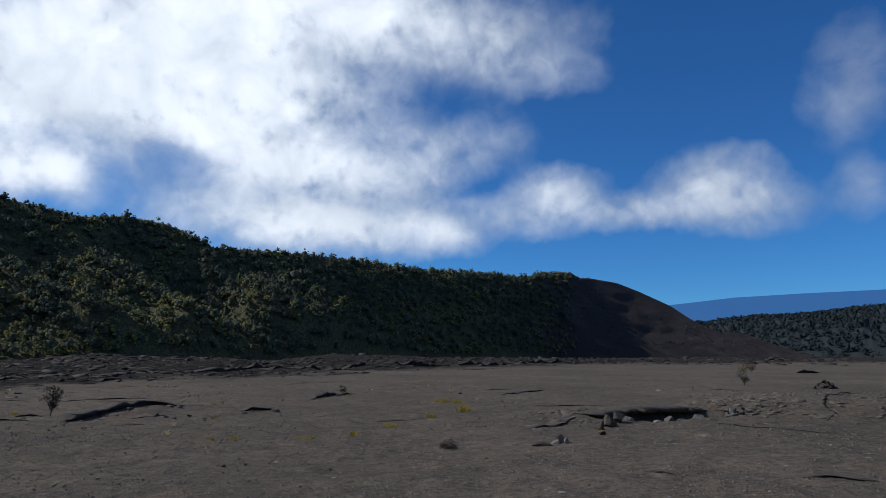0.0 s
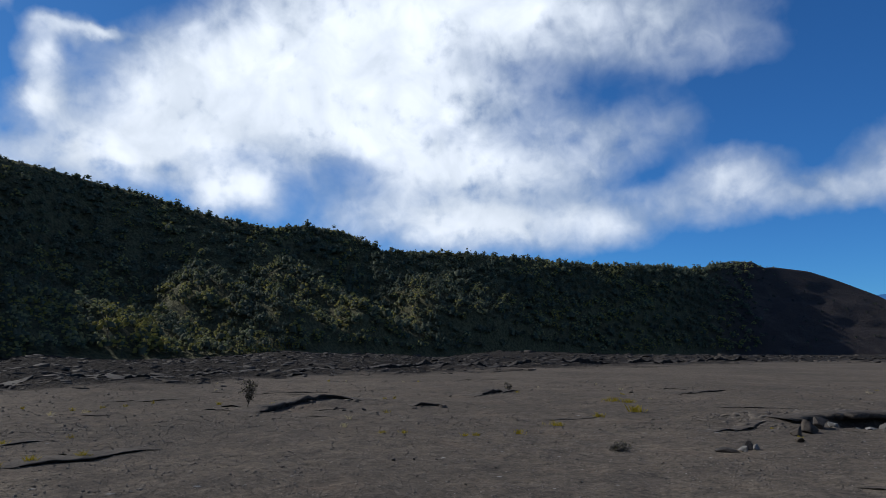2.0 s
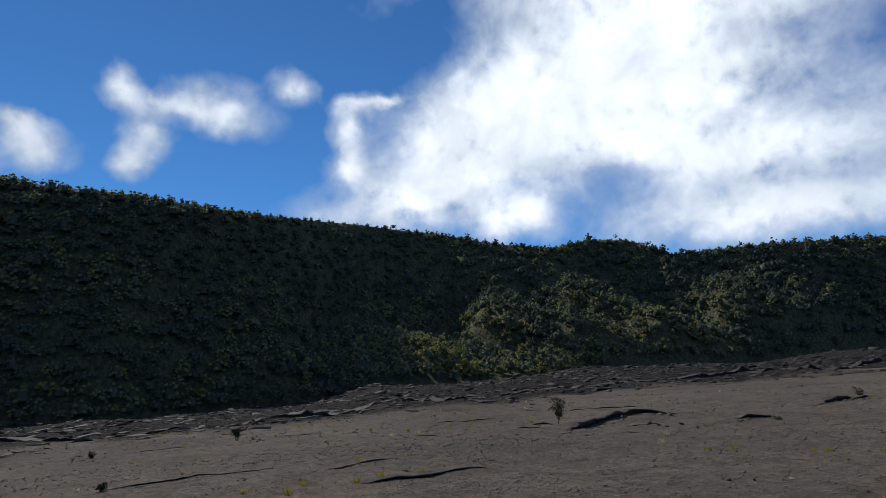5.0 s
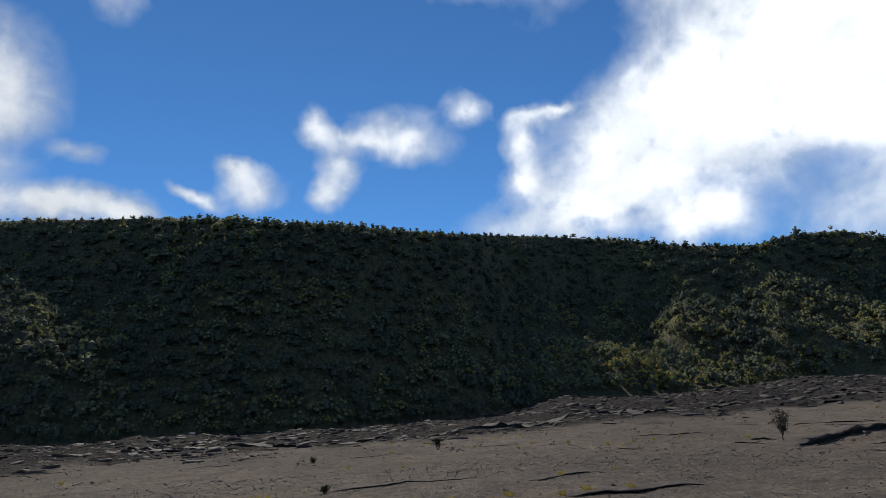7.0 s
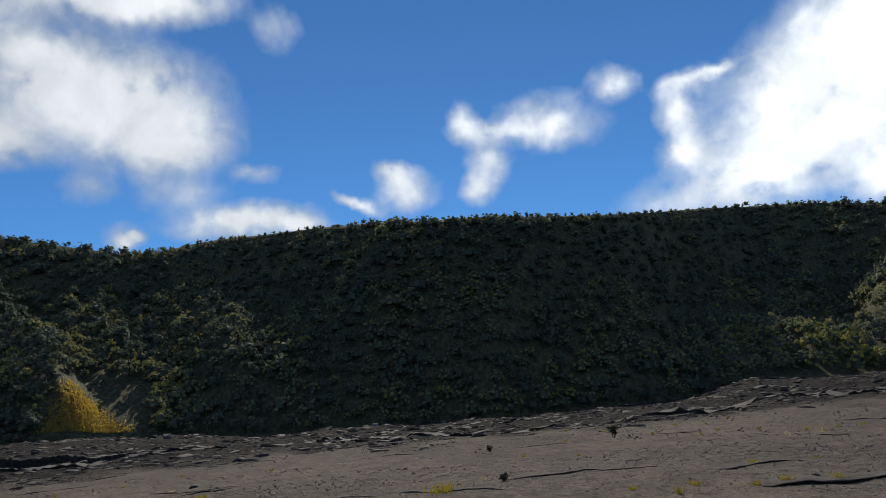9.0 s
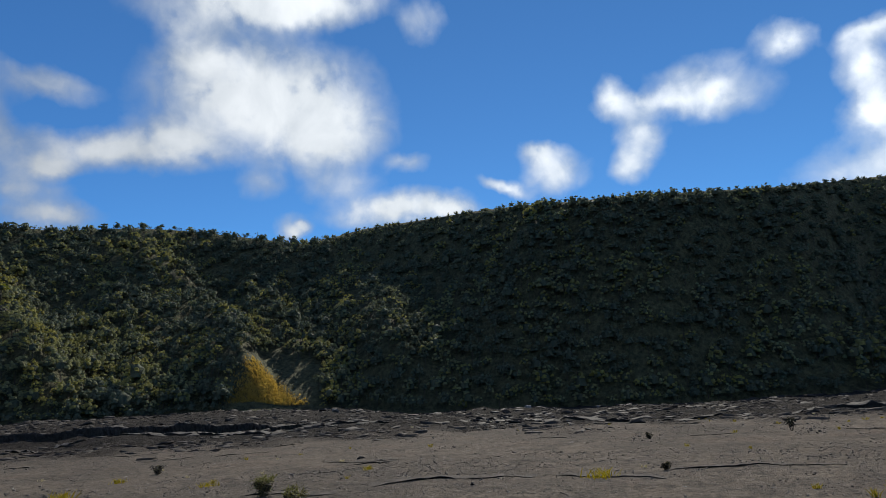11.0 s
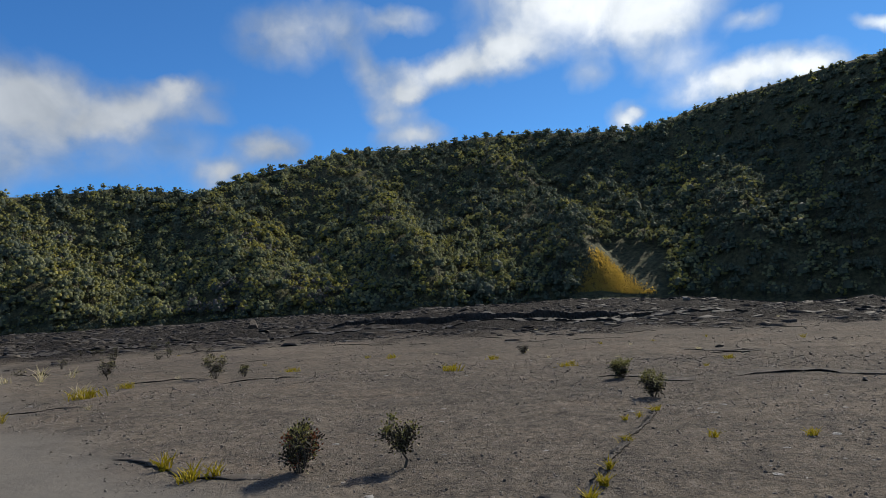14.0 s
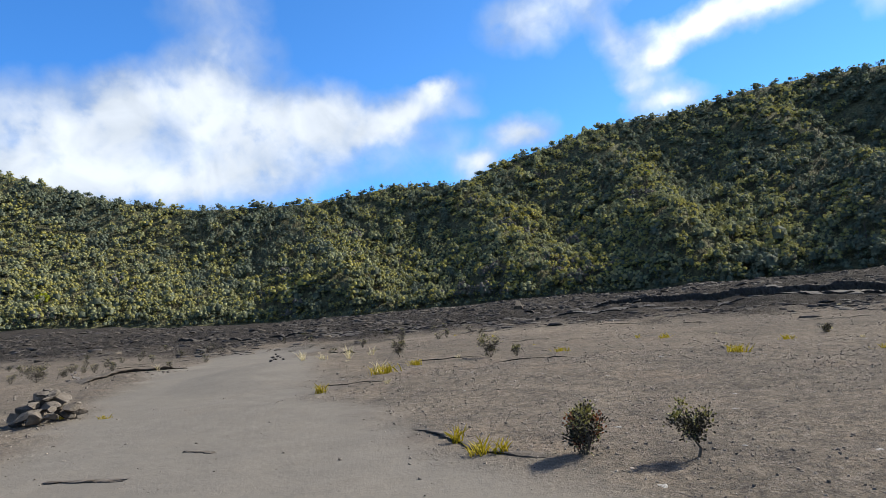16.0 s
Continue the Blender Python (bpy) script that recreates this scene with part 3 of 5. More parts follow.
def build_ground():
    az = np.concatenate([np.arange(-42, 184, 0.4), np.arange(184, 318, 3.0)])
    r = np.concatenate([[0.0005, 0.6, 1.2, 2.0], np.arange(2.6, 14, 0.11), np.arange(14, 30, 0.2), np.geomspace(30, 170, 165), np.geomspace(178, 4600, 36)])
    rr, aa = np.meshgrid(r, np.radians(az), indexing="ij")
    x, y = -np.sin(aa) * rr, np.cos(aa) * rr
    z = floor_z(x, y)
    z = np.where(rr > foot_r(azimuth(x, y)), foot_z(azimuth(x, y)) - np.clip((rr - foot_r(azimuth(x, y))) / 40, 0, 4), z)
    faces = grid_faces(len(r), len(az), True)[:, ::-1]
    me = mesh("ground", np.stack([x, y, z], -1).reshape(-1, 3), faces, M_GROUND)
    me.polygons.foreach_set("use_smooth", (rubble_share(x, y).ravel()[faces[:, 0]] < 0.4))
    for name, values in (("worn", trodden(x, y)), ("rubble", rubble_share(x, y))):
        me.attributes.new(name, "FLOAT", "POINT").data.foreach_set("value", values.astype(np.float32).ravel())
    tagged(new("ground", me), "level crater floor of dark brown-grey lava gravel with a worn trail", "ground", kind="structure")


build_ground()


def build_wall():
    az = np.arange(-34, 246, 0.4)
    s = np.concatenate([np.linspace(-0.12, 1, 46), [1.15, 1.5, 2.2]])
    ss, aa = np.meshgrid(s, az, indexing="ij")
    p = slope_place(aa, ss)
    p[..., 2] = np.where(ss < 0, p[..., 2] - 3 * np.abs(ss) * 10, p[..., 2])
    me = mesh("hillside", p.reshape(-1, 3), grid_faces(len(s), len(az))[:, ::-1], M_SOIL, shade=True)
    bare = (1 - smooth(-11, -5.5, aa) * (1 - smooth(190, 200, aa))).astype(np.float32)
    me.attributes.new("bare", "FLOAT", "POINT").data.foreach_set("value", bare.ravel())
    tagged(new("hillside", me), "steep crater wall of dark soil ending in a bare cinder hump", "hillside", kind="structure")


build_wall()


def far_hill(name, az0, az1, table, r0, deep, mat, label, category, bumps):
    top = curve(table)
    az = np.arange(az0, az1, 0.12)
    s = np.linspace(0, 1, 14)
    ss, aa = np.meshgrid(s, az, indexing="ij")
    rr = r0 + deep * ss
    h = (r0 + deep) * np.tan(np.radians(top(aa))) + EYE_Z
    z = -4 + (h + 4) * np.sin(ss * np.pi / 2) + bumps * fbm(aa * 2.2, ss * 4, 4, 44) * np.sin(np.pi * ss)
    a = np.radians(aa)
    me = mesh(name, np.stack([-np.sin(a) * rr, np.cos(a) * rr, z], -1).reshape(-1, 3), grid_faces(len(s), len(az))[:, ::-1], mat, shade=True)
    return tagged(new(name, me), label, category, kind="structure")


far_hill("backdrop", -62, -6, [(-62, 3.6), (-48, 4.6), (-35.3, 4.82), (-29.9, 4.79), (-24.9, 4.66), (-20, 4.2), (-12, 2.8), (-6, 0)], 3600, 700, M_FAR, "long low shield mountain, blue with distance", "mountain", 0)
FAR_TOP = [(-62, 3.0), (-45, 3.6), (-35.2, 3.45), (-33.5, 3.35), (-30.9, 3.1), (-26.1, 2.9), (-22.2, 2.5), (-16, 1.6), (-10, 0)]
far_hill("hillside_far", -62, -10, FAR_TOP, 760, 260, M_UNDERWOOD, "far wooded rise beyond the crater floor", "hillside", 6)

# ---------------------------------------------------------------- woods on the walls
rng = np.random.default_rng(7)


def dome(rows, cols):
    """Unit dome, open below: places and triangles."""
    v, f = [(0.0, 0.0, 1.0)], []
    for i in range(1, rows + 1):
        t = i / rows * 1.95
        v += [(math.sin(t) * math.cos(j / cols * 6.2832 + i * 0.4), math.sin(t) * math.sin(j / cols * 6.2832 + i * 0.4), math.cos(t)) for j in range(cols)]
    f += [(0, 1 + j, 1 + (j + 1) % cols) for j in range(cols)]
    for i in range(rows - 1):
        p, q = 1 + i * cols, 1 + (i + 1) * cols
        for j in range(cols):
            j2 = (j + 1) % cols
            f += [(p + j, q + j, q + j2), (p + j, q + j2, p + j2)]
    return np.array(v), np.array(f)


CORE_V, CORE_F = dome(2, 5)


def tree_mesh(name, base, height, crown, species, leaves, leaf, low=0.62, flat=1.0, clumps=10, core=0.6, inside=5, spread=(0.6, 0.92), puff=(0.2, 0.34)):
    """One joined mesh of many trees: a tapered trunk with limbs each, and a crown of rounded leafy clumps round a dark
    core that stands for inner shade.
    """
    n = len(base)
    up = np.array([0, 0, 1.0])
    shape = np.stack([rng.uniform(0.85, 1.2, n), rng.uniform(0.85, 1.2, n), flat * rng.uniform(0.7, 1.3, n)], -1) * crown[:, None]
    mid = base + up * (height * low)[:, None]
    # clumps wind round the crown from its top downwards
    turn = (np.arange(clumps) + 0.5) * 2.4 + rng.uniform(0, 6.28, (n, 1)) + rng.normal(0, 0.35, (n, clumps))
    lift = np.clip(1 - 1.45 * (np.arange(clumps) + 0.5) / clumps + rng.normal(0, 0.14, (n, clumps)), -0.6, 1)
    ring = np.sqrt(1 - lift**2)
    u = np.stack([np.cos(turn) * ring, np.sin(turn) * ring, lift], -1)
    centre = mid[:, None] + u * rng.uniform(*spread, (n, clumps, 1)) * shape[:, None]
    size = crown[:, None] * rng.uniform(*puff, (n, clumps))
    # the body of each clump
    body = (centre[:, :, None] + CORE_V * np.array([0.88, 0.88, 0.75]) * size[:, :, None, None] * rng.uniform(0.72, 1.22, (n, clumps, len(CORE_V), 1))).reshape(-1, 3)
    body_f = (np.arange(n * clumps)[:, None, None] * len(CORE_V) + CORE_F).reshape(-1, 3)
    # leaves, on the outside of each clump
    v = rng.normal(size=(n, clumps, leaves, 3))
    v /= np.linalg.norm(v, axis=-1, keepdims=True)
    out = (u + up * 0.6)[:, :, None]
    out = out / (np.linalg.norm(out, axis=-1, keepdims=True) + 1e-9)
    dot = (v * out).sum(-1, keepdims=True)
    v = np.where(dot < -0.25, v - 2 * dot * out, v)
    c = centre[:, :, None] + v * (size[:, :, None, None] * rng.uniform(0.85, 1.25, (n, clumps, leaves, 1)))
    normal = v + rng.normal(0, 0.38, v.shape)
    normal /= np.linalg.norm(normal, axis=-1, keepdims=True)
    side = np.cross(normal, rng.normal(size=v.shape))
    side /= np.linalg.norm(side, axis=-1, keepdims=True) + 1e-9
    other = np.cross(normal, side)
    span = leaf * rng.uniform(0.5, 1.4, (n, clumps, leaves, 1))
    tri = np.stack([c + side * span, c - side * span * 0.6 + other * span * 0.75, c - side * span * 0.6 - other * span * 0.75], 3).reshape(-1, 3)
    tri = np.concatenate([tri, body])
    tri_f = np.concatenate([np.arange(n * clumps * leaves * 3).reshape(-1, 3), body_f + n * clumps * leaves * 3])
    # dark core dome: the crown's inner shade put into its colour
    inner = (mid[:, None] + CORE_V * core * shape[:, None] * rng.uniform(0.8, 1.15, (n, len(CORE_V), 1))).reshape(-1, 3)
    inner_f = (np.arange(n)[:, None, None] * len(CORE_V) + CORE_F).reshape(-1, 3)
    # trunk and a limb: three-sided, tapering
    starts, ends, thick = [base - up * 0.4], [mid + up * (crown * 0.3)[:, None]], [height * 0.020]
    for j in (1,):
        starts.append(base + up * (height[:, None] * 0.30))
        ends.append(centre[:, j])
        thick.append(height * 0.011)
    a, b, w = np.concatenate(starts), np.concatenate(ends), np.concatenate(thick)
    d = b - a
    d /= np.linalg.norm(d, axis=-1, keepdims=True) + 1e-9
    s1 = np.cross(d, np.array([0.31, 0.95, 0.05]))
    s1 /= np.linalg.norm(s1, axis=-1, keepdims=True) + 1e-9
    s2 = np.cross(d, s1)
    corners = (s1, -0.5 * s1 + 0.87 * s2, -0.5 * s1 - 0.87 * s2)
    tv = np.stack([a + o * w[:, None] for o in corners] + [b + o * w[:, None] * 0.3 for o in corners], 1).reshape(-1, 3)
    k = np.arange(len(a))[:, None] * 6
    tf = np.concatenate([k + np.array([f]) for i in range(3) for f in ((i, (i + 1) % 3, (i + 1) % 3 + 3), (i, (i + 1) % 3 + 3, i + 3))])
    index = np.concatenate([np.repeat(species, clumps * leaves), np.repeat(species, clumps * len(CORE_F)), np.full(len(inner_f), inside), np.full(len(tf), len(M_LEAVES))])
    return mesh(name, np.concatenate([tri, inner, tv]), np.concatenate([tri_f, inner_f + len(tri), tf + len(tri) + len(inner)]), M_LEAVES + [M_BARK], index)


def in_gold(az, s):
    """The slip of golden grass at the foot of the wall, highest at its left edge."""
    p = slope_place(az, s)
    el = np.degrees(np.arctan2(p[..., 2] - EYE_Z, np.hypot(p[..., 0], p[..., 1])))
    top = np.interp(az, [99.8, 101.4, 102.3, 103.2, 104.0, 105.0, 106.2], [-0.3, 0.5, 1.8, 3.0, 3.7, 2.4, -0.3])
    return (az > 99.8) & (az < 106.2) & (el < top + 0.4 * fbm(az * 2.5, s * 16, 3, 33) * 2.2)


def wood(name, az0, az1, step, s0, s1, label, tall, wide, mixture, leaves, leaf, cover=wooded, **crown):
    """Trees over one stretch of the wall, on a jittered lattice about step metres wide."""
    spots = []
    az = az0
    while az < az1:
        p0, p1 = slope_place(az, s0), slope_place(az, s1)
        run = float(np.linalg.norm(p1 - p0))
        count = max(1, int(run / step))
        s = s0 + (np.arange(count) + rng.uniform(0, 1, count)) / count * (s1 - s0)
        a = az + rng.uniform(-0.5, 0.5, count) * step / float(foot_r(az)) * 57.3 * 1.2
        spots.append(np.stack([a, s], 1))
        az += step / (float(foot_r(az)) * (1 + 0.2)) * 57.3
    q = np.concatenate(spots)
    # no tree on the golden grass, nor where it would shade it
    clear = sum(in_gold(q[:, 0] + 0.16 * d, q[:, 1] - 0.014 * d) for d in (0, 2, 4, 6, 8, 10)) == 0
    q = q[clear & (rng.uniform(size=len(q)) < cover(q[:, 0]))]
    base = slope_place(q[:, 0], q[:, 1])
    n = len(base)
    # kinds of tree come in drifts; towards the cliff darker leaves add shade
    kind = fbm(q[:, 0] / 3.0, q[:, 1] * 5, 3, 71) * 0.9 + rng.normal(0, 0.16, n) + 0.45 * (0.4 - q[:, 1]) + 0.45 * smooth(104, 132, q[:, 0])
    species = np.digitize(kind, np.quantile(kind, np.cumsum(mixture)[:-1]))
    h = rng.uniform(*tall, n) * (1 + 0.4 * fbm(q[:, 0] / 2.0, q[:, 1] * 7, 2, 81))
    w = rng.uniform(*wide, n) * (1 + 0.5 * fbm(q[:, 0] / 1.4, q[:, 1] * 9, 2, 83))
    # now and then one stands above the rest
    big = (rng.uniform(size=n) < 0.13) & (q[:, 1] < 0.9) & (tall[1] > 3)
    h, w = np.where(big, h * 1.55, h), np.where(big, w * 1.25, w)
    # lower and closer towards the rim
    h = h * (1 - 0.4 * smooth(0.84, 0.96, q[:, 1]))
    me = tree_mesh(name, base, h, w, species, leaves, leaf, **crown)
    return tagged(new(name, me), label, "trees", kind="stuff")


# the darker mix on the backlit walls puts part of their shade into colour
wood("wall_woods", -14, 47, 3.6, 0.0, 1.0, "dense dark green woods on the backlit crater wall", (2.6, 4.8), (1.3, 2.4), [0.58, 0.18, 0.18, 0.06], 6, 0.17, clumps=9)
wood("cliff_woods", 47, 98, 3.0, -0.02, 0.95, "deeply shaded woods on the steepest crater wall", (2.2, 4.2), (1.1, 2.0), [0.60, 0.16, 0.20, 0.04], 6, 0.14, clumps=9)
wood("slope_woods", 98, 150, 2.9, 0.0, 1.0, "sunlit green and olive woods on the crater slope", (2.4, 5.0), (1.1, 2.2), [0.36, 0.28, 0.26, 0.08, 0.02], 10, 0.12, clumps=12)
wood("west_woods", 150, 182, 3.2, 0.0, 1.0, "sunlit yellow-green woods on the farther crater slope", (2.6, 5.2), (1.2, 2.4), [0.30, 0.34, 0.24, 0.10, 0.02], 8, 0.14, clumps=10)
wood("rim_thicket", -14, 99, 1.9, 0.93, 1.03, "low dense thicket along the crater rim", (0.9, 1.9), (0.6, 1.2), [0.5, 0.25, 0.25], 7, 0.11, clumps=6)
wood("rim_trees", 97, 184, 1.6, 0.93, 1.0, "ragged open-crowned trees along the crater rim", (0.8, 4.0), (0.4, 1.15), [0.6, 0.2, 0.12, 0.0, 0.08], 6, 0.12, low=0.6, clumps=8, core=0.25, spread=(0.4, 1.15), puff=(0.12, 0.24))
wood("foot_scrub", 98, 182, 2.4, -0.02, 0.07, "low scrub edging the foot of the wooded slope", (0.7, 1.8), (0.7, 1.4), [0.3, 0.35, 0.25, 0.1], 6, 0.12, clumps=5)
wood("yellow_scrub", 27.5, 33.5, 1.7, 0.0, 0.055, "low sunlit yellow-green scrub at the foot of the wall", (0.9, 2.0), (0.7, 1.3), [0, 0, 0, 1.0], 8, 0.14, clumps=6)
# this scrub takes the dark, hazed leaf colour of the far woods
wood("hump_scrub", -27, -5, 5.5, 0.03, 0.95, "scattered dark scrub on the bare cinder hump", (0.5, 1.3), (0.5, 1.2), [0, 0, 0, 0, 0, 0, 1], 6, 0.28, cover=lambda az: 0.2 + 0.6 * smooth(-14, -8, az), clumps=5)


def far_woods():
    n = 2600
    top = curve(FAR_TOP)
    az, s = rng.uniform(-46, -12, n), rng.uniform(0, 1, n) ** 0.8
    r = 760 + 260 * s
    h = 1020 * np.tan(np.radians(top(az))) + EYE_Z
    a = np.radians(az)
    base = np.stack([-np.sin(a) * r, np.cos(a) * r, -4 + (h + 4) * np.sin(s * np.pi / 2) + 6 * fbm(az * 2.2, s * 4, 4, 44) * np.sin(np.pi * s) - 0.5], -1)
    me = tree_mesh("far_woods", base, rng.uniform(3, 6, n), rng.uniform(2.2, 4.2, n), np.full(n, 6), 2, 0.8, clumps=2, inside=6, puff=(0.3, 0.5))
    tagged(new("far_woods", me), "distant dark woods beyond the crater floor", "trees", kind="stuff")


far_woods()

# ---------------------------------------------------------------- loose lava on the floor


def stones(name, x, y, size, flatness, tilt, mat, label, category, sides=6, sink=0.25, along=False):
    """Many irregular flat-topped stones in one mesh."""
    n = len(x)
    ang = np.arange(sides) / sides * 2 * np.pi + rng.uniform(0, 6.28, (n, 1)) + rng.normal(0, 0.26, (n, sides))
    rad = size[:, None] * rng.uniform(0.65, 1.1, (n, sides))
    stretch = rng.uniform(0.18, 0.5, (n, 1)) if along else rng.uniform(0.55, 1.0, (n, 1))
    th = size * flatness * rng.uniform(0.6, 1.3, n)
    low = np.stack([np.cos(ang) * rad, np.sin(ang) * rad * stretch, np.zeros((n, sides))], -1)
    top = low * (rng.uniform(0.84, 1.02, (n, sides, 1)) if along else rng.uniform(0.70, 0.93, (n, 1, 1)))
    top[..., 2] = th[:, None] * rng.uniform(0.75, 1.15, (n, sides))
    p = np.concatenate([low, top], 1)
    rx, ry, rz = np.clip(rng.normal(0, tilt, n), -0.5, 0.5), np.clip(rng.normal(0, tilt, n), -0.5, 0.5), rng.uniform(0, 6.28, n)
    if along:
        rx, rz = rx * 0.35, np.arctan2(y, x) + np.pi / 2 + rng.normal(0, 0.35, n)
    p[..., 2] += p[..., 0] * np.tan(rx)[:, None] + p[..., 1] * np.tan(ry)[:, None]
    c, s = np.cos(rz)[:, None], np.sin(rz)[:, None]
    p = np.stack([p[..., 0] * c - p[..., 1] * s, p[..., 0] * s + p[..., 1] * c, p[..., 2]], -1)
    p += np.stack([x, y, floor_z(x, y) - th * sink], -1)[:, None]
    tri = []
    for i in range(sides):
        j = (i + 1) % sides
        tri += [(i, j, sides + j), (i, sides + j, sides + i)]
    tri += [(sides, sides + i, sides + i + 1) for i in range(1, sides - 1)]
    f = (np.arange(n)[:, None, None] * (2 * sides) + np.array(tri)).reshape(-1, 3)
    return tagged(new(name, mesh(name, p.reshape(-1, 3), f, mat)), label, category, kind="stuff")


def scatter(count, az0, az1, r0, r1, power=1.0):
    a = np.radians(rng.uniform(az0, az1, count))
    r = r0 + (r1 - r0) * rng.uniform(0, 1, count) ** power
    return -np.sin(a) * r, np.cos(a) * r


def build_rubble():
    x, y = scatter(90000, -36, 180, 24, 165, 1.6)
    keep = (rng.uniform(size=len(x)) < rubble_share(x, y) * (0.55 + 1.2 * fbm(x / 5, y / 5, 3, 91))) & (np.hypot(x, y) < foot_r(azimuth(x, y)) + 2)
    x, y = x[keep][:20000], y[keep][:20000]
    r = np.hypot(x, y)
    size = np.minimum(rng.gamma(1.4, 0.11, len(x)), 0.6) * (0.5 + r / 110) + 0.07
    reach = r * np.tan(np.radians(-edge_el(azimuth(x, y)))) / EYE_Z
    front = reach < 1.3
    brown = front & (rng.uniform(size=len(x)) < 0.45)
    stones("crust_slabs", x[brown], y[brown], size[brown] * 1.2, 0.17, 0.10, [M_CRUST], "layered grey-brown plates of lava crust edging the floor", "rubble", 5, 0.3, True)
    x2, y2 = scatter(9000, -33, 42, 110, 420, 1.0)
    near = (np.hypot(x2, y2) < foot_r(azimuth(x2, y2)) + 2) & (rng.uniform(size=len(x2)) < 0.35 + 1.2 * fbm(x2 / 12, y2 / 12, 3, 92))
    stones("far_rubble", x2[near], y2[near], (rng.gamma(1.5, 0.22, len(x2)) + 0.15)[near] * (0.6 + np.hypot(x2, y2)[near] / 400), 0.25, 0.35, [M_LAVA], "far dark lava rubble below the crater wall", "rubble", 5, 0.25, True)
    stones("lava_rubble", x[~brown], y[~brown], size[~brown] * 1.1, 0.20, 0.42, [M_LAVA], "dark broken slabs of lava crust below the crater wall", "rubble", 5, 0.25, True)


build_rubble()


def build_gravel():
    x, y = scatter(50000, -38, 180, 5.0, 17, 1.15)
    keep = rng.uniform(size=len(x)) < (1 - 0.97 * trodden(x, y)) * (0.55 + 1.1 * fbm(x / 2.0, y / 2.0, 3, 95))
    x, y = x[keep], y[keep]
    size = np.minimum(rng.gamma(1.4, 0.006, len(x)) + 0.010, 0.036) * (0.55 + np.hypot(x, y) / 22)
    stones("loose_gravel", x, y, size * 0.9, 0.6, 0.25, [M_PEBBLE], "loose brown-grey lava gravel strewn over the crater floor", "gravel", 4)
    x, y = scatter(520, -38, 180, 4.0, 22, 1.0)
    keep = trodden(x, y) < 0.3
    stones("pale_flakes", x[keep], y[keep], rng.gamma(2.0, 0.013, keep.sum()) + 0.012, 0.10, 0.05, [M_PALE], "pale flat flakes of lava on the crater floor", "stones", 6, 0.6)
    x, y = scatter(26000, -38, 178, 14, 36, 1.1)
    keep = rng.uniform(size=len(x)) < (1 - trodden(x, y)) * (0.40 + 1.1 * fbm(x / 1.6, y / 1.6, 3, 97)) * (1 - rubble_share(x, y))
    x, y = x[keep], y[keep]
    size = np.minimum(rng.gamma(1.4, 0.010, len(x)) + 0.016, 0.06) * (0.6 + np.hypot(x, y) / 40)
    stones("crust_chips", x, y, size, 0.6, 0.22, [M_CHIP], "angular chips of broken crust strewn over the crater floor", "stones", 4, 0.3)


build_gravel()


def boulder_mesh(seed, sx, sy, sz, mat, sides=3):
    """One angular, bevelled boulder."""
    r = random.Random(seed)
    bm = bmesh.new()
    bmesh.ops.create_icosphere(bm, subdivisions=sides, radius=1.0)
    cuts = [(Vector((r.gauss(0, 1), r.gauss(0, 1), r.gauss(0, 0.8))).normalized(), r.uniform(0.36, 0.62)) for _ in range(13)]
    for v in bm.verts:
        for nrm, d in cuts:
            over = v.co.dot(nrm) - d
            if over > 0:
                v.co -= nrm * over
        v.co *= 1 + 0.05 * noise.noise(v.co * 2.3 + Vector((seed, 0, 0)))
        v.co = Vector((v.co.x * sx, v.co.y * sy, max(v.co.z, -0.55) * sz))
    low = min(v.co.z for v in bm.verts)
    for v in bm.verts:
        v.co.z -= low
    me = bpy.data.meshes.new("boulder")
    bm.to_mesh(me)
    bm.free()
    me.materials.append(mat)
    return me


def boulder(x, y, w, h, seed, mat, label, group="", name="boulder", z=None):
    ob = new(name, boulder_mesh(seed, w / 1.5, w / 1.9, h / 1.25, mat))
    ob.location = (x, y, (float(floor_z(x, y)) if z is None else z) - 0.08 * h)
    ob.rotation_euler = (0, 0, seed * 1.7)
    return tagged(ob, label, "rock", group)


# ---------------------------------------------------------------- cracked ledges of crust


LONG_STEP = 260


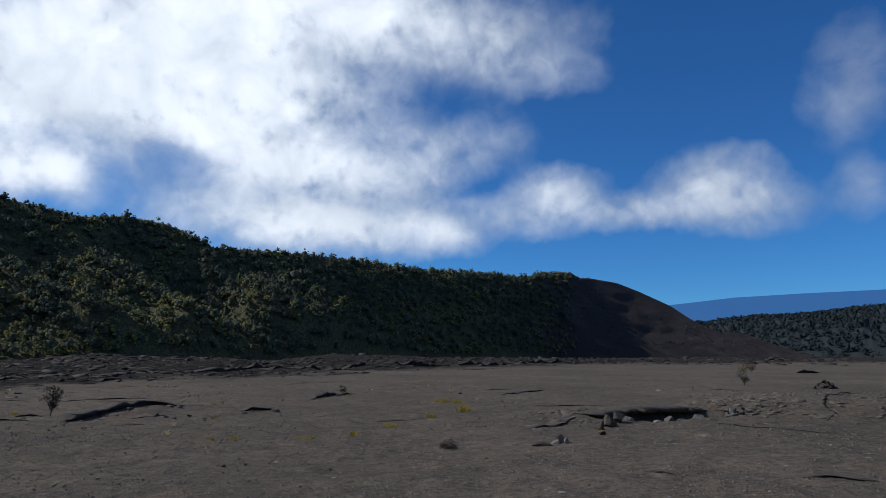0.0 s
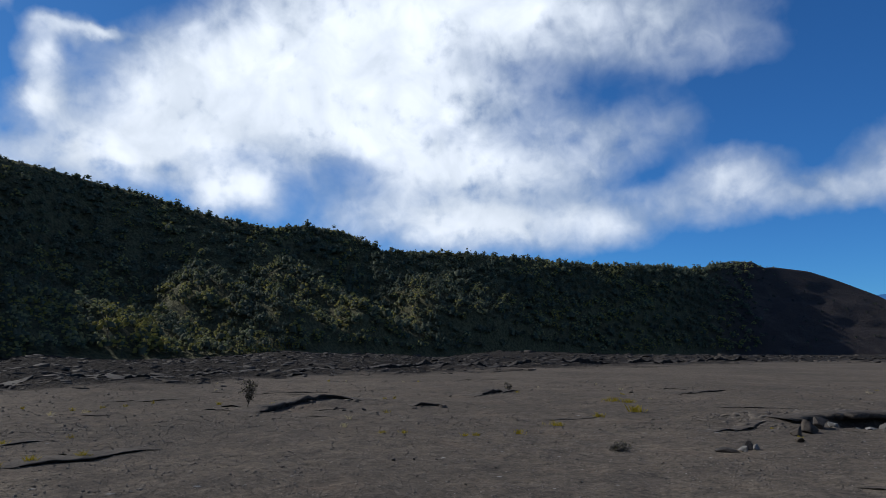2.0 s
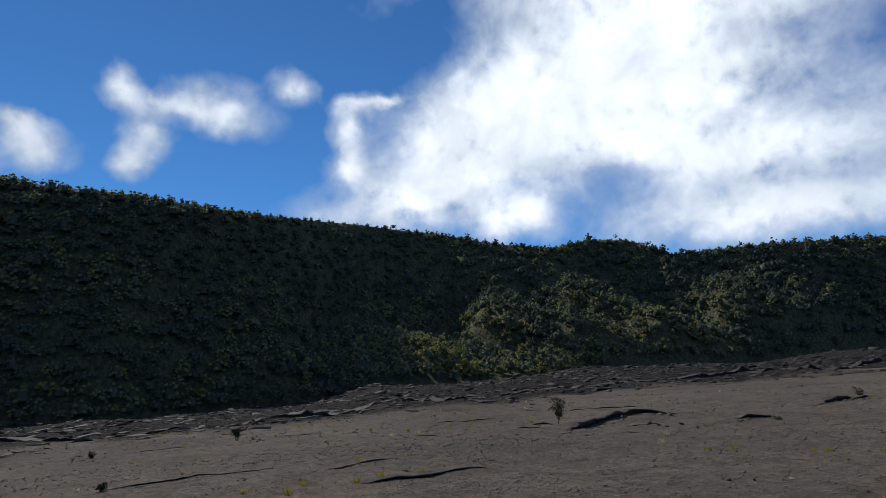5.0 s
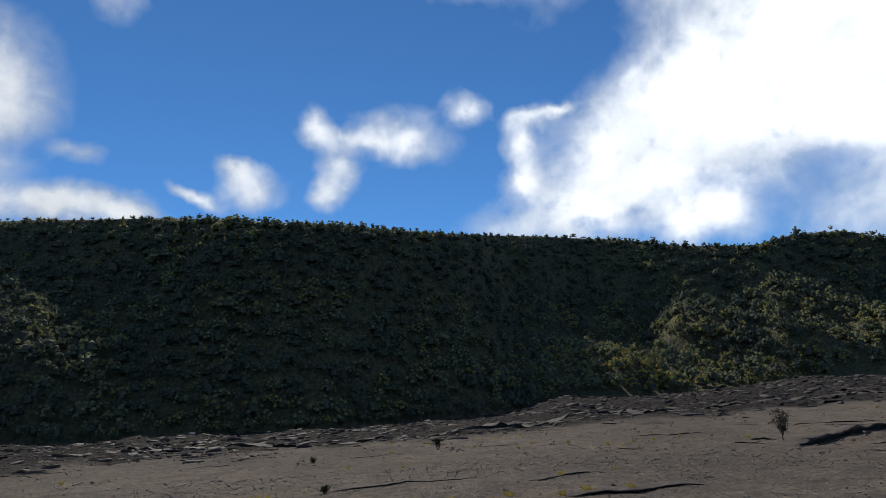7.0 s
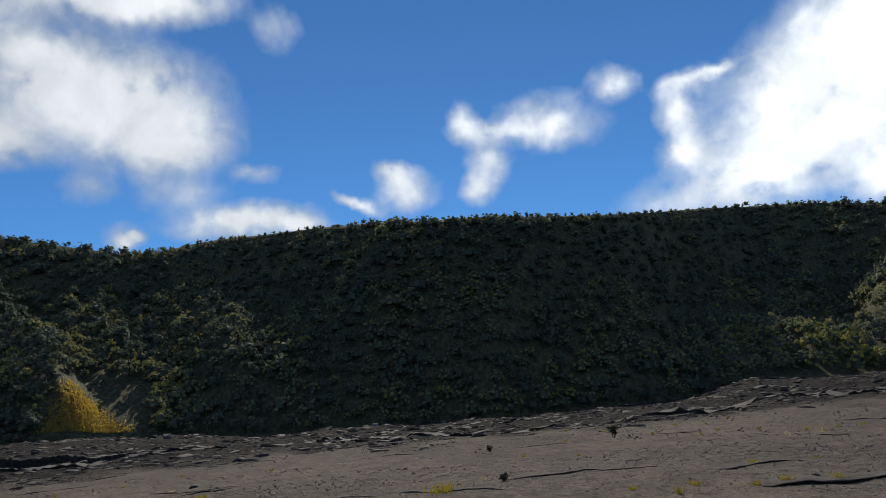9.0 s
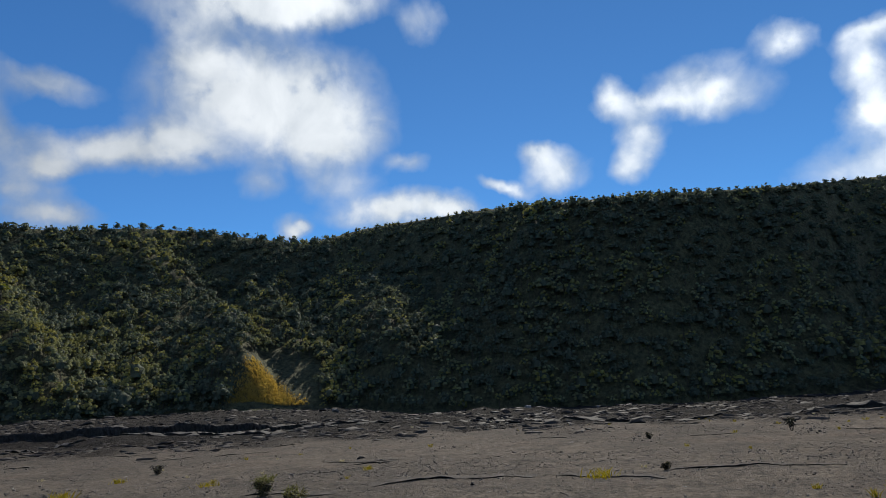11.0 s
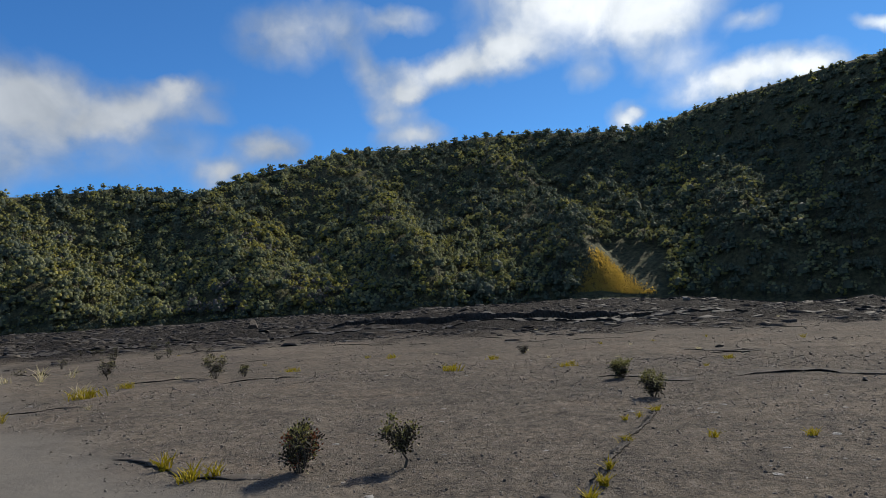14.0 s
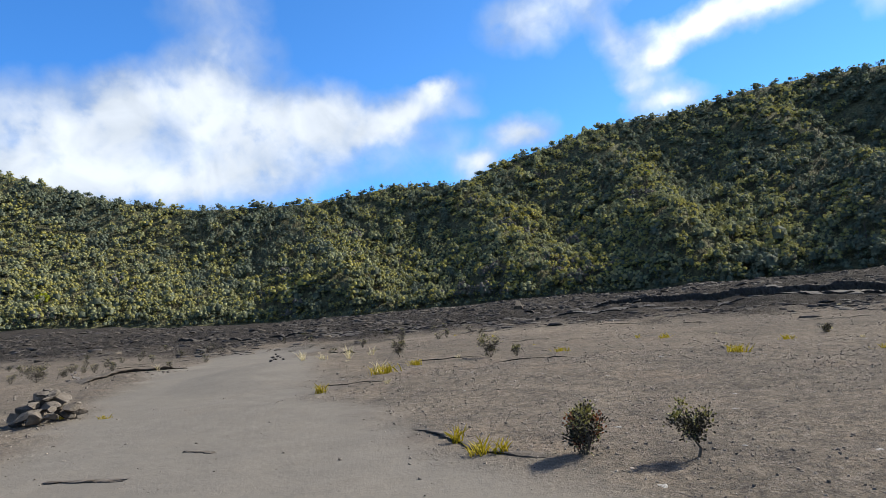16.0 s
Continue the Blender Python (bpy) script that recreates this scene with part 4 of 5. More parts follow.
def ledge(line, height, depth, label, seed=0):
    """A lifted lip of crust: ragged, overhanging front towards the open floor, its back running into the ground."""
    r = np.random.default_rng(1000 + seed)
    pts = np.array(line, float)
    cum = np.concatenate([[0], np.cumsum(np.linalg.norm(np.diff(pts, axis=0), axis=1))])
    n = max(10, int(cum[-1] / 0.07))
    t = np.linspace(0, cum[-1], n)
    x, y = np.interp(t, cum, pts[:, 0]), np.interp(t, cum, pts[:, 1])
    # the front looks across the line, towards the side of the trail
    run = np.stack([np.gradient(x), np.gradient(y)], -1)
    away = np.stack([-run[:, 1], run[:, 0]], -1) / (np.hypot(run[:, 0], run[:, 1])[:, None] + 1e-9)
    away *= np.sign((away * np.stack([x, y], -1)).sum(-1).mean() + 1e-9)
    # the worn line wanders a little
    coarse = max(1.0, cum[-1] / 8)
    wander = 0.55 * coarse**0.7 * fbm(t / (0.8 * coarse), t * 0 + seed, 4, 7 + seed) * min(0.35, 0.12 + cum[-1] * 0.05)
    wander = wander * (0.35 if seed >= 200 else 1.0)
    x, y = x + away[:, 0] * wander, y + away[:, 1] * wander
    ends = np.clip(np.minimum(t, cum[-1] - t) / max(0.25, 0.22 * cum[-1]), 0, 1) ** 0.7
    h = 0.7 * height * ends * (0.75 + 0.9 * fbm(t / (0.35 * max(1, height / 0.15)), t * 0, 3, 55 + seed)) + 0.004
    if seed >= 200:
        h = h * np.clip(0.85 + 1.1 * fbm(t / 1.6, t * 0, 5, 66 + seed, 0.6), 0.15, 1.6)
    elif height < 0.1:
        h = h * 0.7
    if seed == LONG_STEP:
        h = 0.8 * height * ends * (1 + 0.3 * fbm(t / 2.5, t * 0, 3, 68))
    g = floor_z(x, y)
    rows = []
    for out, up in ((0.10, -0.06), (0.07, 0.35), (0.015, 0.7), (0.0, 0.95), (0.05, 1.06), (0.3, 0.86), (0.65, 0.4), (1.0, -0.03)):
        o = out if out < 0.2 else out * depth * (0.8 + 0.5 * r.uniform(size=n))
        o = o + 0.02 * max(1.0, height / 0.15) * r.normal(size=n) * (out < 0.2)
        px, py = x + away[:, 0] * o, y + away[:, 1] * o
        zz = (g if out < 0.2 else floor_z(px, py)) + h * up - (0.02 if up < 0 else 0)
        rows.append(np.stack([px, py, zz], -1))
    p = np.stack(rows)
    # undercut rows and whole far steps in dark lava, to deepen their shade
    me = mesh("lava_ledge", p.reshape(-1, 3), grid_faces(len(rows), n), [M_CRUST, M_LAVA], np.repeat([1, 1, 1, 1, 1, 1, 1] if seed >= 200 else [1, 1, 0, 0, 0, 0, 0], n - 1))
    return tagged(new("lava_ledge", me), label, "lava crust", "cracked ledges on the crater floor")


THIN = "thin dark crack with a lifted lip in the lava floor"
LEDGES = [
    ([(-5.06, -7.2), (-4.95, -6.39), (-4.74, -5.55), (-4.8, -5.1), (-4.88, -4.7)], 0.04, 0.25, "dark crack beside yellow grass at the trail's edge"),
    ([(-5.23, -1.95), (-5.17, -1.45)], 0.03, 0.25, THIN),
    ([(-12.7, -3.35), (-12.35, -2.5), (-12.3, -1.48)], 0.05, 0.5, "crack in the crust running past two shrubs"),
    ([(-12.8, -0.85), (-13.11, 0.28), (-12.9, 1.33), (-12.47, 2.18)], 0.06, 0.6, "long gently curved crack with a lifted lip"),
    ([(-12.69, 2.71), (-12.07, 3.21), (-11.52, 3.57), (-11.09, 4.24)], 0.055, 0.5, "crack in the crust with grass growing in it"),
    ([(-12.26, 4.7), (-11.75, 6.7), (-10.89, 7.28)], 0.055, 0.5, THIN),
    ([(-9.18, 15.58), (-8.97, 17.43), (-8.35, 18.57), (-7.42, 18.73)], 0.24, 1.2, "broken dark ledge of lava crust near a shrub"),
    ([(-5.4, 17.65), (-4.64, 18.37)], 0.13, 0.7, "short dark ledge of broken crust"),
    ([(-4.54, 22.9), (-4.07, 24.8), (-3.7, 27.0)], 0.20, 1.0, "tilted dark ledge of lava crust"),
    ([(-8.04, 7.12), (-7.47, 7.88), (-7.02, 9.17)], 0.09, 0.8, "long crack edged with grass tufts"),
    ([(-9.83, 7.75), (-9.68, 8.46), (-9.47, 9.19)], 0.06, 0.6, THIN),
    ([(-11.35, 16.96), (-10.7, 17.09)], 0.12, 0.5, "small dark ledge beside a shrub"),
    ([(-7.47, 15.18), (-6.9, 15.02)], 0.06, 0.4, THIN),
    ([(5.02, 8.32), (6.03, 8.33)], 0.035, 0.3, THIN),
    ([(3.08, 8.82), (3.41, 8.42)], 0.035, 0.25, THIN),
    ([(31.77, 56.58), (34.11, 56.68)], 0.35, 1.5, "dark low ledge far out on the floor"),
    ([(2.74, 25.63), (4.67, 28.41)], 0.10, 0.8, THIN),
    ([(-3.76, -25.32), (-5.64, -26.16), (-7.55, -26.04)], 0.22, 1.0, "long raised ledge of crust crossing the floor"),
    ([(-1.05, -8.67), (-1.72, -7.89)], 0.02, 0.15, THIN),
    ([(-2.58, -8.9), (-2.81, -8.4)], 0.018, 0.12, THIN),
    ([(-12.29, -23.04), (-12.53, -21.87)], 0.18, 0.6, "short dark ledge among pale grass"),
    ([(9.7, 15.4), (11.0, 17.6), (12.6, 18.6), (13.6, 18.5)], 0.07, 0.5, "branching fissure over a cracked lava mound"),
    ([(10.2, 13.8), (11.8, 15.4), (13.4, 15.9)], 0.07, 0.5, "branching fissure over a cracked lava mound"),
    ([(2.3, 13.9), (3.0, 15.0), (3.6, 15.9)], 0.09, 0.5, THIN),
    ([(-5.2, -1.42), (-5.9, -1.5), (-7.26, -1.63), (-8.9, -1.6)], 0.03, 0.12, "thin crooked crack with tufts growing along it"),
]
for i, (line, height, depth, label) in enumerate(LEDGES):
    ledge(line, height, depth, label, i)


def blister_roof(line, reach, thick):
    """The broken roof of a lava blister, its ragged lip hanging out over a dark hollow."""
    r = np.random.default_rng(77)
    pts = np.array(line, float)
    cum = np.concatenate([[0], np.cumsum(np.linalg.norm(np.diff(pts, axis=0), axis=1))])
    n = int(cum[-1] / 0.05)
    t = np.linspace(0, cum[-1], n)
    x, y = np.interp(t, cum, pts[:, 0]), np.interp(t, cum, pts[:, 1])
    run = np.stack([np.gradient(x), np.gradient(y)], -1)
    away = np.stack([-run[:, 1], run[:, 0]], -1) / np.hypot(run[:, 0], run[:, 1])[:, None]
    # straight breaks between corners make the lip angular
    corner = np.sort(r.uniform(0, cum[-1], 13))
    jag = np.interp(t, corner, r.uniform(-0.2, 0.2, 13)) + 0.02 * r.normal(size=n)
    ends = np.clip(np.minimum(t, cum[-1] - t) / 0.6, 0, 1)
    top = np.maximum(floor_z(x + away[:, 0] * 0.7, y + away[:, 1] * 0.7), floor_z(x, y))
    top = np.convolve(np.pad(top, 8, "edge"), np.ones(17) / 17, "valid") + 0.05 * ends
    lump = 0.05 * fbm(t / 0.3, t * 0, 3, 78)
    rows = []
    for out, up in ((1.3, None), (0.7, 0.0), (0.3, 0.02), (0.0, 0.0), (0.03, -thick), (0.3, -thick * 1.3), (0.55, -0.75)):
        o = out - reach * ends * (out < 0.1) + jag * (out < 0.1)
        px, py = x + away[:, 0] * o, y + away[:, 1] * o
        rows.append(np.stack([px, py, floor_z(px, py) - 0.03 if up is None else top + lump * (up > -0.1) + up * (0.3 + 0.7 * ends)], -1))
    # underside in dark lava, so part of the hollow's shade is colour
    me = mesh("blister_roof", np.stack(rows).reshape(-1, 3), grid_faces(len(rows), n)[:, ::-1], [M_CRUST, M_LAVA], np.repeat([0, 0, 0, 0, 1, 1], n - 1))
    return tagged(new("blister_roof", me), "broken roof of a collapsed lava blister over a dark hollow", "lava crust", "cracked ledges on the crater floor")


blister_roof([(4.05, 15.75), (4.9, 16.3), (5.9, 16.6), (6.8, 16.72), (7.5, 16.8)], 0.22, 0.10)


def mound_plates():
    """Plates of cracked crust over the swollen parts of the floor."""
    xs, ys = [], []
    for mx, my, a, b, h, turn in MOUNDS[:2]:
        n = 1000
        ang, rad = rng.uniform(0, 6.283, n), np.sqrt(rng.uniform(0, 0.8, n))
        c, s = math.cos(radians(turn)), math.sin(radians(turn))
        u, v = np.cos(ang) * rad * a, np.sin(ang) * rad * b
        xs.append(mx + u * c - v * s)
        ys.append(my + u * s + v * c)
    x, y = np.concatenate(xs), np.concatenate(ys)
    keep = np.hypot((x - 5.9) / 2.4, (y - 16.1) / 0.9) > 1
    x, y = x[keep], y[keep]
    stones("mound_plates", x, y, rng.gamma(1.8, 0.030, len(x)) + 0.025, 0.20, 0.12, [M_PLATE], "cracked plates of crust on swollen mounds of the floor", "stones", 6)


mound_plates()


def far_ledges():
    """Smaller cracks between the named ones and the rubble."""
    r = random.Random(5)
    for i in range(60):
        az, d = r.uniform(-30, 172), r.uniform(15, 38)
        p = bearing(az) * d
        if float(trodden(p.x, p.y)) > 0.3:
            continue
        along = bearing(az + 90 + r.uniform(-25, 25))
        half = r.uniform(0.3, 1.3)
        q = p + bearing(az) * r.uniform(-0.3, 0.3)
        ledge([tuple((p - along * half)[:2]), tuple(q[:2]), tuple((p + along * half)[:2])], r.uniform(0.02, 0.06), 0.35, THIN, 100 + i)


far_ledges()


STEP = [(90, 50.0), (97, 49.5), (104, 47.0), (113, 48.6), (122, 55.0), (132, 57.0)]


def long_steps():
    """Broken steps in the lava that follow the wall, a few on end."""
    r = random.Random(21)
    # one long straight step below the golden grass
    far = curve(STEP)
    ledge([tuple((bearing(a) * float(far(a)))[:2]) for a in range(98, 134, 3)], 0.62, 3.0, "long dark step in the lava below the crater wall", LONG_STEP)
    line = curve([(-12, 110), (2, 84), (18, 62), (33, 50), (48, 41), (62, 35), (78, 40), (90, 47), (102, 43), (114, 46), (135, 47), (149, 52), (165, 62)])
    i, az = 0, -12.0
    while az < 165:
        width = r.uniform(3.5, 9.0)
        d = float(line(az)) * r.uniform(0.95, 1.07)
        high = r.uniform(0.30, 0.52) * (0.5 if 92 < az < 135 else 0.7) * max(0.7, d / 50)
        pts = [tuple((bearing(az + width * k / 4) * (float(line(az + width * k / 4)) / float(line(az)) * d + r.uniform(-0.5, 0.5)))[:2]) for k in range(5)]
        ledge(pts, high, 2.0, "broken dark step in the lava below the crater wall", 200 + i)
        az += width * r.uniform(0.75, 1.1)
        i += 1


long_steps()


def build_debris():
    """Crumbled pieces in front of the taller ledges."""
    xs, ys = [], []
    for line, height, depth, label in LEDGES:
        if height < 0.12 or height > 0.3:
            continue
        p = np.array(line)
        n = int(10 * np.linalg.norm(np.diff(p, axis=0), axis=1).sum())
        t = rng.uniform(0, len(p) - 1.001, n)
        k = t.astype(int)
        q = p[k] + (p[k + 1] - p[k]) * (t - k)[:, None]
        q = q * (1 - np.abs(rng.normal(0, 0.35, n)) / np.linalg.norm(q, axis=1))[:, None]
        xs.append(q[:, 0])
        ys.append(q[:, 1])
    x, y = np.concatenate(xs), np.concatenate(ys)
    stones("ledge_debris", x, y, rng.gamma(2.0, 0.024, len(x)) + 0.02, 0.35, 0.2, [M_CRUST], "crumbled pieces of crust below the broken ledges", "stones", 6)


build_debris()

# ---------------------------------------------------------------- single rocks and cairns
LIGHT = "pale grey block of lava with a sunlit top"
for i, (x, y, w, h) in enumerate([(5.35, 15.75, 0.26, 0.17), (5.7, 15.6, 0.22, 0.13), (5.95, 15.95, 0.3, 0.2), (6.2, 15.7, 0.2, 0.12), (6.35, 16.05, 0.34, 0.18), (6.65, 15.85, 0.24, 0.14), (6.85, 16.2, 0.36, 0.2),
                                  (7.1, 16.0, 0.22, 0.13), (7.35, 16.35, 0.3, 0.17), (5.05, 15.6, 0.2, 0.12), (7.7, 16.5, 0.2, 0.14)]):
    boulder(x, y, w * (0.75 + 0.2 * (i * 7 % 5) / 2), h * (0.9 + 0.15 * (i * 3 % 4)), 11 + i, M_GREYROCK if i % 3 else M_PALE, LIGHT, "blocks in the collapsed blister")
for i, (x, y, w, h) in enumerate([(3.53, 13.05, 0.2, 0.12), (3.75, 14.0, 0.32, 0.18), (4.1, 14.5, 0.42, 0.24), (4.45, 15.1, 0.4, 0.22), (3.9, 14.6, 0.3, 0.15), (4.7, 15.5, 0.3, 0.16), (7.95, 16.7, 0.24, 0.16), (8.3, 16.9, 0.2, 0.12)]):
    boulder(x, y, w, h, 31 + i, M_CRUST, "grey-brown block of broken lava crust", "blocks in the collapsed blister")
heap = random.Random(8)
for i in range(26):
    f = heap.random()
    x, y = 4.5 + 4.0 * f + heap.uniform(-0.12, 0.12), 15.45 + 1.15 * f + heap.uniform(-0.3, 0.2)
    w = heap.uniform(0.13, 0.34)
    boulder(x, y, w, w * heap.uniform(0.45, 0.7), 111 + i, (M_PALE, M_GREYROCK, M_CRUST)[i % 3], (LIGHT, "grey angular block of lava from the fallen roof", "grey-brown block of broken lava crust")[i % 3], "blocks in the collapsed blister")
for i, (x, y, w, h, m) in enumerate([(2.1, 11.6, 0.42, 0.12, M_LAVA), (2.42, 11.72, 0.26, 0.13, M_LAVA), (2.34, 11.6, 0.2, 0.12, M_PALE), (2.55, 11.7, 0.17, 0.1, M_PALE)]):
    boulder(x, y, w, h, 51 + i, m, "flat dark slab in a small heap" if m is M_LAVA else "small pale stone lying on dark slabs", "small heap of slabs")
for i, (x, y, w, h) in enumerate([(-18.65, -1.57, 0.26, 0.10), (-7.0, 16.4, 0.15, 0.06), (-7.5, 16.9, 0.17, 0.08), (-6.6, 16.9, 0.16, 0.07), (-6.7, 16.2, 0.13, 0.05), (-3.0, 9.3, 0.07, 0.04), (-2.7, 9.4, 0.06, 0.035), (0.9, 26, 0.2, 0.08), (-11.8, 1.0, 0.09, 0.05)]):
    boulder(x, y, w, h, 71 + i, M_LAVA, "small dark block of lava lying loose")
for az, r, w, h, m in ((80.0, 98.0, 1.5, 0.8, M_PALE), (74.0, 110.0, 1.0, 0.5, M_GREYROCK), (135.1, 66.0, 1.35, 1.0, M_CRUST), (97.0, 100.0, 0.9, 0.6, M_PALE)):
    p = bearing(az) * r
    boulder(p.x, p.y, w, h, int(az), m, "pale boulder standing out of the dark rubble")


def cairn(x, y, wide, high, count, seed, mat, label):
    """A heap of angular blocks, each a part."""
    z0 = float(floor_z(x, y))
    root = thing("cairn", (x, y, z0), label, "cairn", "cairns along the trail")
    r = random.Random(seed)
    for i in range(count):
        f = i / count
        level = f ** 1.1
        reach = wide * 0.5 * (1 - level) * (0.55 + 0.45 * r.random())
        a = i * 2.4 + r.uniform(-0.4, 0.4)
        size = wide * r.uniform(0.15, 0.30) * (1.05 - 0.3 * f)
        ob = new("block", boulder_mesh(seed * 50 + i, size * 0.85, size * 0.6, size * 0.42, mat, 3))
        ob.parent = root
        ob.location = (math.cos(a) * reach, math.sin(a) * reach, level * (high - size * 0.55) - 0.02)
        ob.rotation_euler = (r.uniform(-0.25, 0.25), r.uniform(-0.25, 0.25), r.uniform(0, 6.3))
    return root


cairn(-1.75, -15.22, 1.5, 0.72, 26, 3, M_PLATE, "low cairn of piled grey-brown lava blocks by the trail")
cairn(-9.71, -22.6, 0.6, 0.34, 9, 4, M_LAVA, "small dark cairn far along the trail")
cairn(-3.77, -26.9, 0.55, 0.40, 8, 5, M_GREYROCK, "small cairn at the end of a raised ledge")
cairn(18.71, 30.63, 1.2, 0.52, 14, 6, M_LAVA, "dark low cairn out on the open floor")

# ---------------------------------------------------------------- plants on the floor


def leaves_mesh(name, spots, ways, length, width, mats, index, r):
    """Small pointed leaves, each two bent quads."""
    n = len(spots)
    d = ways / (np.linalg.norm(ways, axis=1, keepdims=True) + 1e-9)
    side = np.cross(d, r.normal(size=(n, 3)))
    side /= np.linalg.norm(side, axis=1, keepdims=True) + 1e-9
    nrm = np.cross(side, d)
    L, W = length[:, None], width[:, None]
    p = np.stack([spots, spots + d * L * 0.5 + side * W * 0.5 + nrm * W * 0.15, spots + d * L, spots + d * L * 0.5 - side * W * 0.5 + nrm * W * 0.15], 1).reshape(-1, 3)
    return mesh(name, p, np.arange(len(p)).reshape(-1, 4), mats, index)


def limbs_mesh(name, segs, mat):
    """Tapered round limbs from (start, end, radius, radius)."""
    v, f = [], []
    for a, b, ra, rb in segs:
        a, b = Vector(a), Vector(b)
        d = (b - a).normalized()
        s = d.orthogonal().normalized()
        o = d.cross(s)
        k = len(v)
        for c, rad in ((a, ra), (b, rb)):
            for i in range(6):
                an = i * math.pi / 3
                v.append(c + (s * math.cos(an) + o * math.sin(an)) * rad)
        f += [(k + i, k + (i + 1) % 6, k + 6 + (i + 1) % 6, k + 6 + i) for i in range(6)]
    return mesh(name, [tuple(p) for p in v], f, mat, shade=True)


def shrub(x, y, high, wide, seed, label, trunk=0.12, red=0.03, young=0.18, twigs=26, per=22, leafmat=None, lean=(0, 0)):
    """A small-leaved shrub: stems, leaves in clusters at the twig ends, some young leaves."""
    r = np.random.default_rng(500 + seed)
    root = thing("shrub", (x, y, float(floor_z(x, y)) - 0.01), label, "shrub", "shrubs on the lava floor")
    segs, spots, ways, idx = [], [], [], []
    fork = np.array([lean[0] * 0.4, lean[1] * 0.4, trunk])
    if trunk > 0.08:
        knee = (fork[0] * 0.1 - 0.035, fork[1] * 0.1 + 0.02, trunk * 0.5)
        segs += [((0, 0, -0.02), knee, 0.017, 0.014), (knee, tuple(fork), 0.014, 0.011)]
    stems = 5
    for i in range(stems):
        a = i * 2 * np.pi / stems + r.uniform(-0.4, 0.4)
        mid = fork * (1 if trunk > 0.08 else 0.1) + np.array([np.cos(a), np.sin(a), 0]) * wide * 0.2 + np.array([0, 0, (high - trunk) * 0.35])
        start = fork if trunk > 0.08 else np.array([np.cos(a) * 0.02, np.sin(a) * 0.02, 0])
        segs.append((tuple(start), tuple(mid), 0.010, 0.007))
        for j in range(max(3, twigs // stems)):
            u = r.normal(size=3)
            u /= np.linalg.norm(u)
            tip = np.array([lean[0], lean[1], trunk + (high - trunk) * 0.52]) + u * np.array([wide * 0.5, wide * 0.5, (high - trunk) * 0.5]) * r.uniform(0.55, 1.0)
            # narrow at the foot, widening upwards
            tip[:2] *= 0.42 + 0.75 * np.clip((tip[2] - trunk) / (high - trunk), 0, 1)
            tip[:2] += np.array([np.cos(a), np.sin(a)]) * wide * 0.06
            segs.append((tuple(mid), tuple(tip), 0.005, 0.002))
            m = int(per * 2.7)
            s = tip + r.normal(0, 1, (m, 3)) * np.array([0.038, 0.038, 0.032]) * (wide / 0.5) ** 0.6
            w = (s - tip) + np.array([0, 0, 0.03]) + r.normal(0, 0.02, (m, 3))
            spots.append(s)
            ways.append(w)
            top = tip[2] > trunk + (high - trunk) * 0.68
            # pale young leaves crowd the top, also standing for sunlit tips
            k = np.where(r.uniform(size=m) < young * (1.8 if top else 0.35), 1, 0)
            if r.uniform() < red:
                k[:] = 2
            idx.append(k)
    spots, ways, idx = np.concatenate(spots), np.concatenate(ways), np.concatenate(idx)
    spots[:, 2] = np.maximum(spots[:, 2], 0.02)
    n = len(spots)
    part("stem", limbs_mesh("stem", segs, M_BARK), root)
    part("foliage", leaves_mesh("foliage", spots, ways, r.uniform(0.020, 0.038, n) * (0.9 + high * 0.4), r.uniform(0.013, 0.022, n) * (0.9 + high * 0.4), [leafmat or M_SHRUB, M_SHRUB_TIP, M_RED], idx, r), root)
    return root


shrub(-5.23, -4.44, 0.48, 0.44, 1, "dense dark shrub with a few reddish leaves", 0.04, 0.05, 0.26, 45, 20)
shrub(-5.74, -3.53, 0.49, 0.38, 2, "small tree-like shrub with a bare crooked stem", 0.17, 0.03, 0.4, 30, 16, None, (0.03, -0.02))
shrub(-12.33, -2.81, 0.38, 0.40, 3, "olive shrub growing in a crack", 0.03, 0.0, 0.62, 36, 20)
shrub(-10.24, -1.85, 0.38, 0.38, 4, "dark shrub with greyish leaf tips", 0.03, 0.0, 0.42, 36, 20)
shrub(-12.15, -18.09, 0.60, 0.56, 5, "upright twiggy dark green shrub", 0.14, 0.0, 0.2, 26, 18)
shrub(-12.59, -13.94, 0.65, 0.66, 6, "loose olive-green shrub on bare lava", 0.05, 0.0, 0.3, 36, 18)
shrub(-12.69, -12.96, 0.30, 0.33, 7, "small greyish shrub on bare lava", 0.03, 0.0, 0.3, 15, 16)
shrub(-18.35, -7.09, 0.25, 0.34, 8, "small dark shrub far out on the floor", 0.03, 0.0, 0.1, 15, 16)
shrub(-2.93, -30.92, 0.71, 1.25, 9, "wide low dark shrub on bare lava", 0.06, 0.0, 0.15, 45, 20)
shrub(-4.11, -32.86, 0.45, 0.6, 10, "small dark shrub far out on the floor", 0.05, 0.0, 0.1, 20, 16)
shrub(-10.36, 16.96, 0.78, 0.50, 11, "upright dark shrub standing alone beside a ledge", 0.12, 0.0, 0.05, 32, 18)
shrub(-18.55, 11.0, 0.40, 0.33, 12, "small dark shrub far out on the floor", 0.04, 0.0, 0.05, 20, 18)
shrub(16.65, 34.48, 1.15, 0.85, 13, "tall thin shrub with yellowing foot", 0.1, 0.0, 0.5, 30, 20)
shrub(28.49, 58.15, 1.2, 1.1, 14, "dark round shrub far out on the floor", 0.1, 0.0, 0.1, 30, 20)
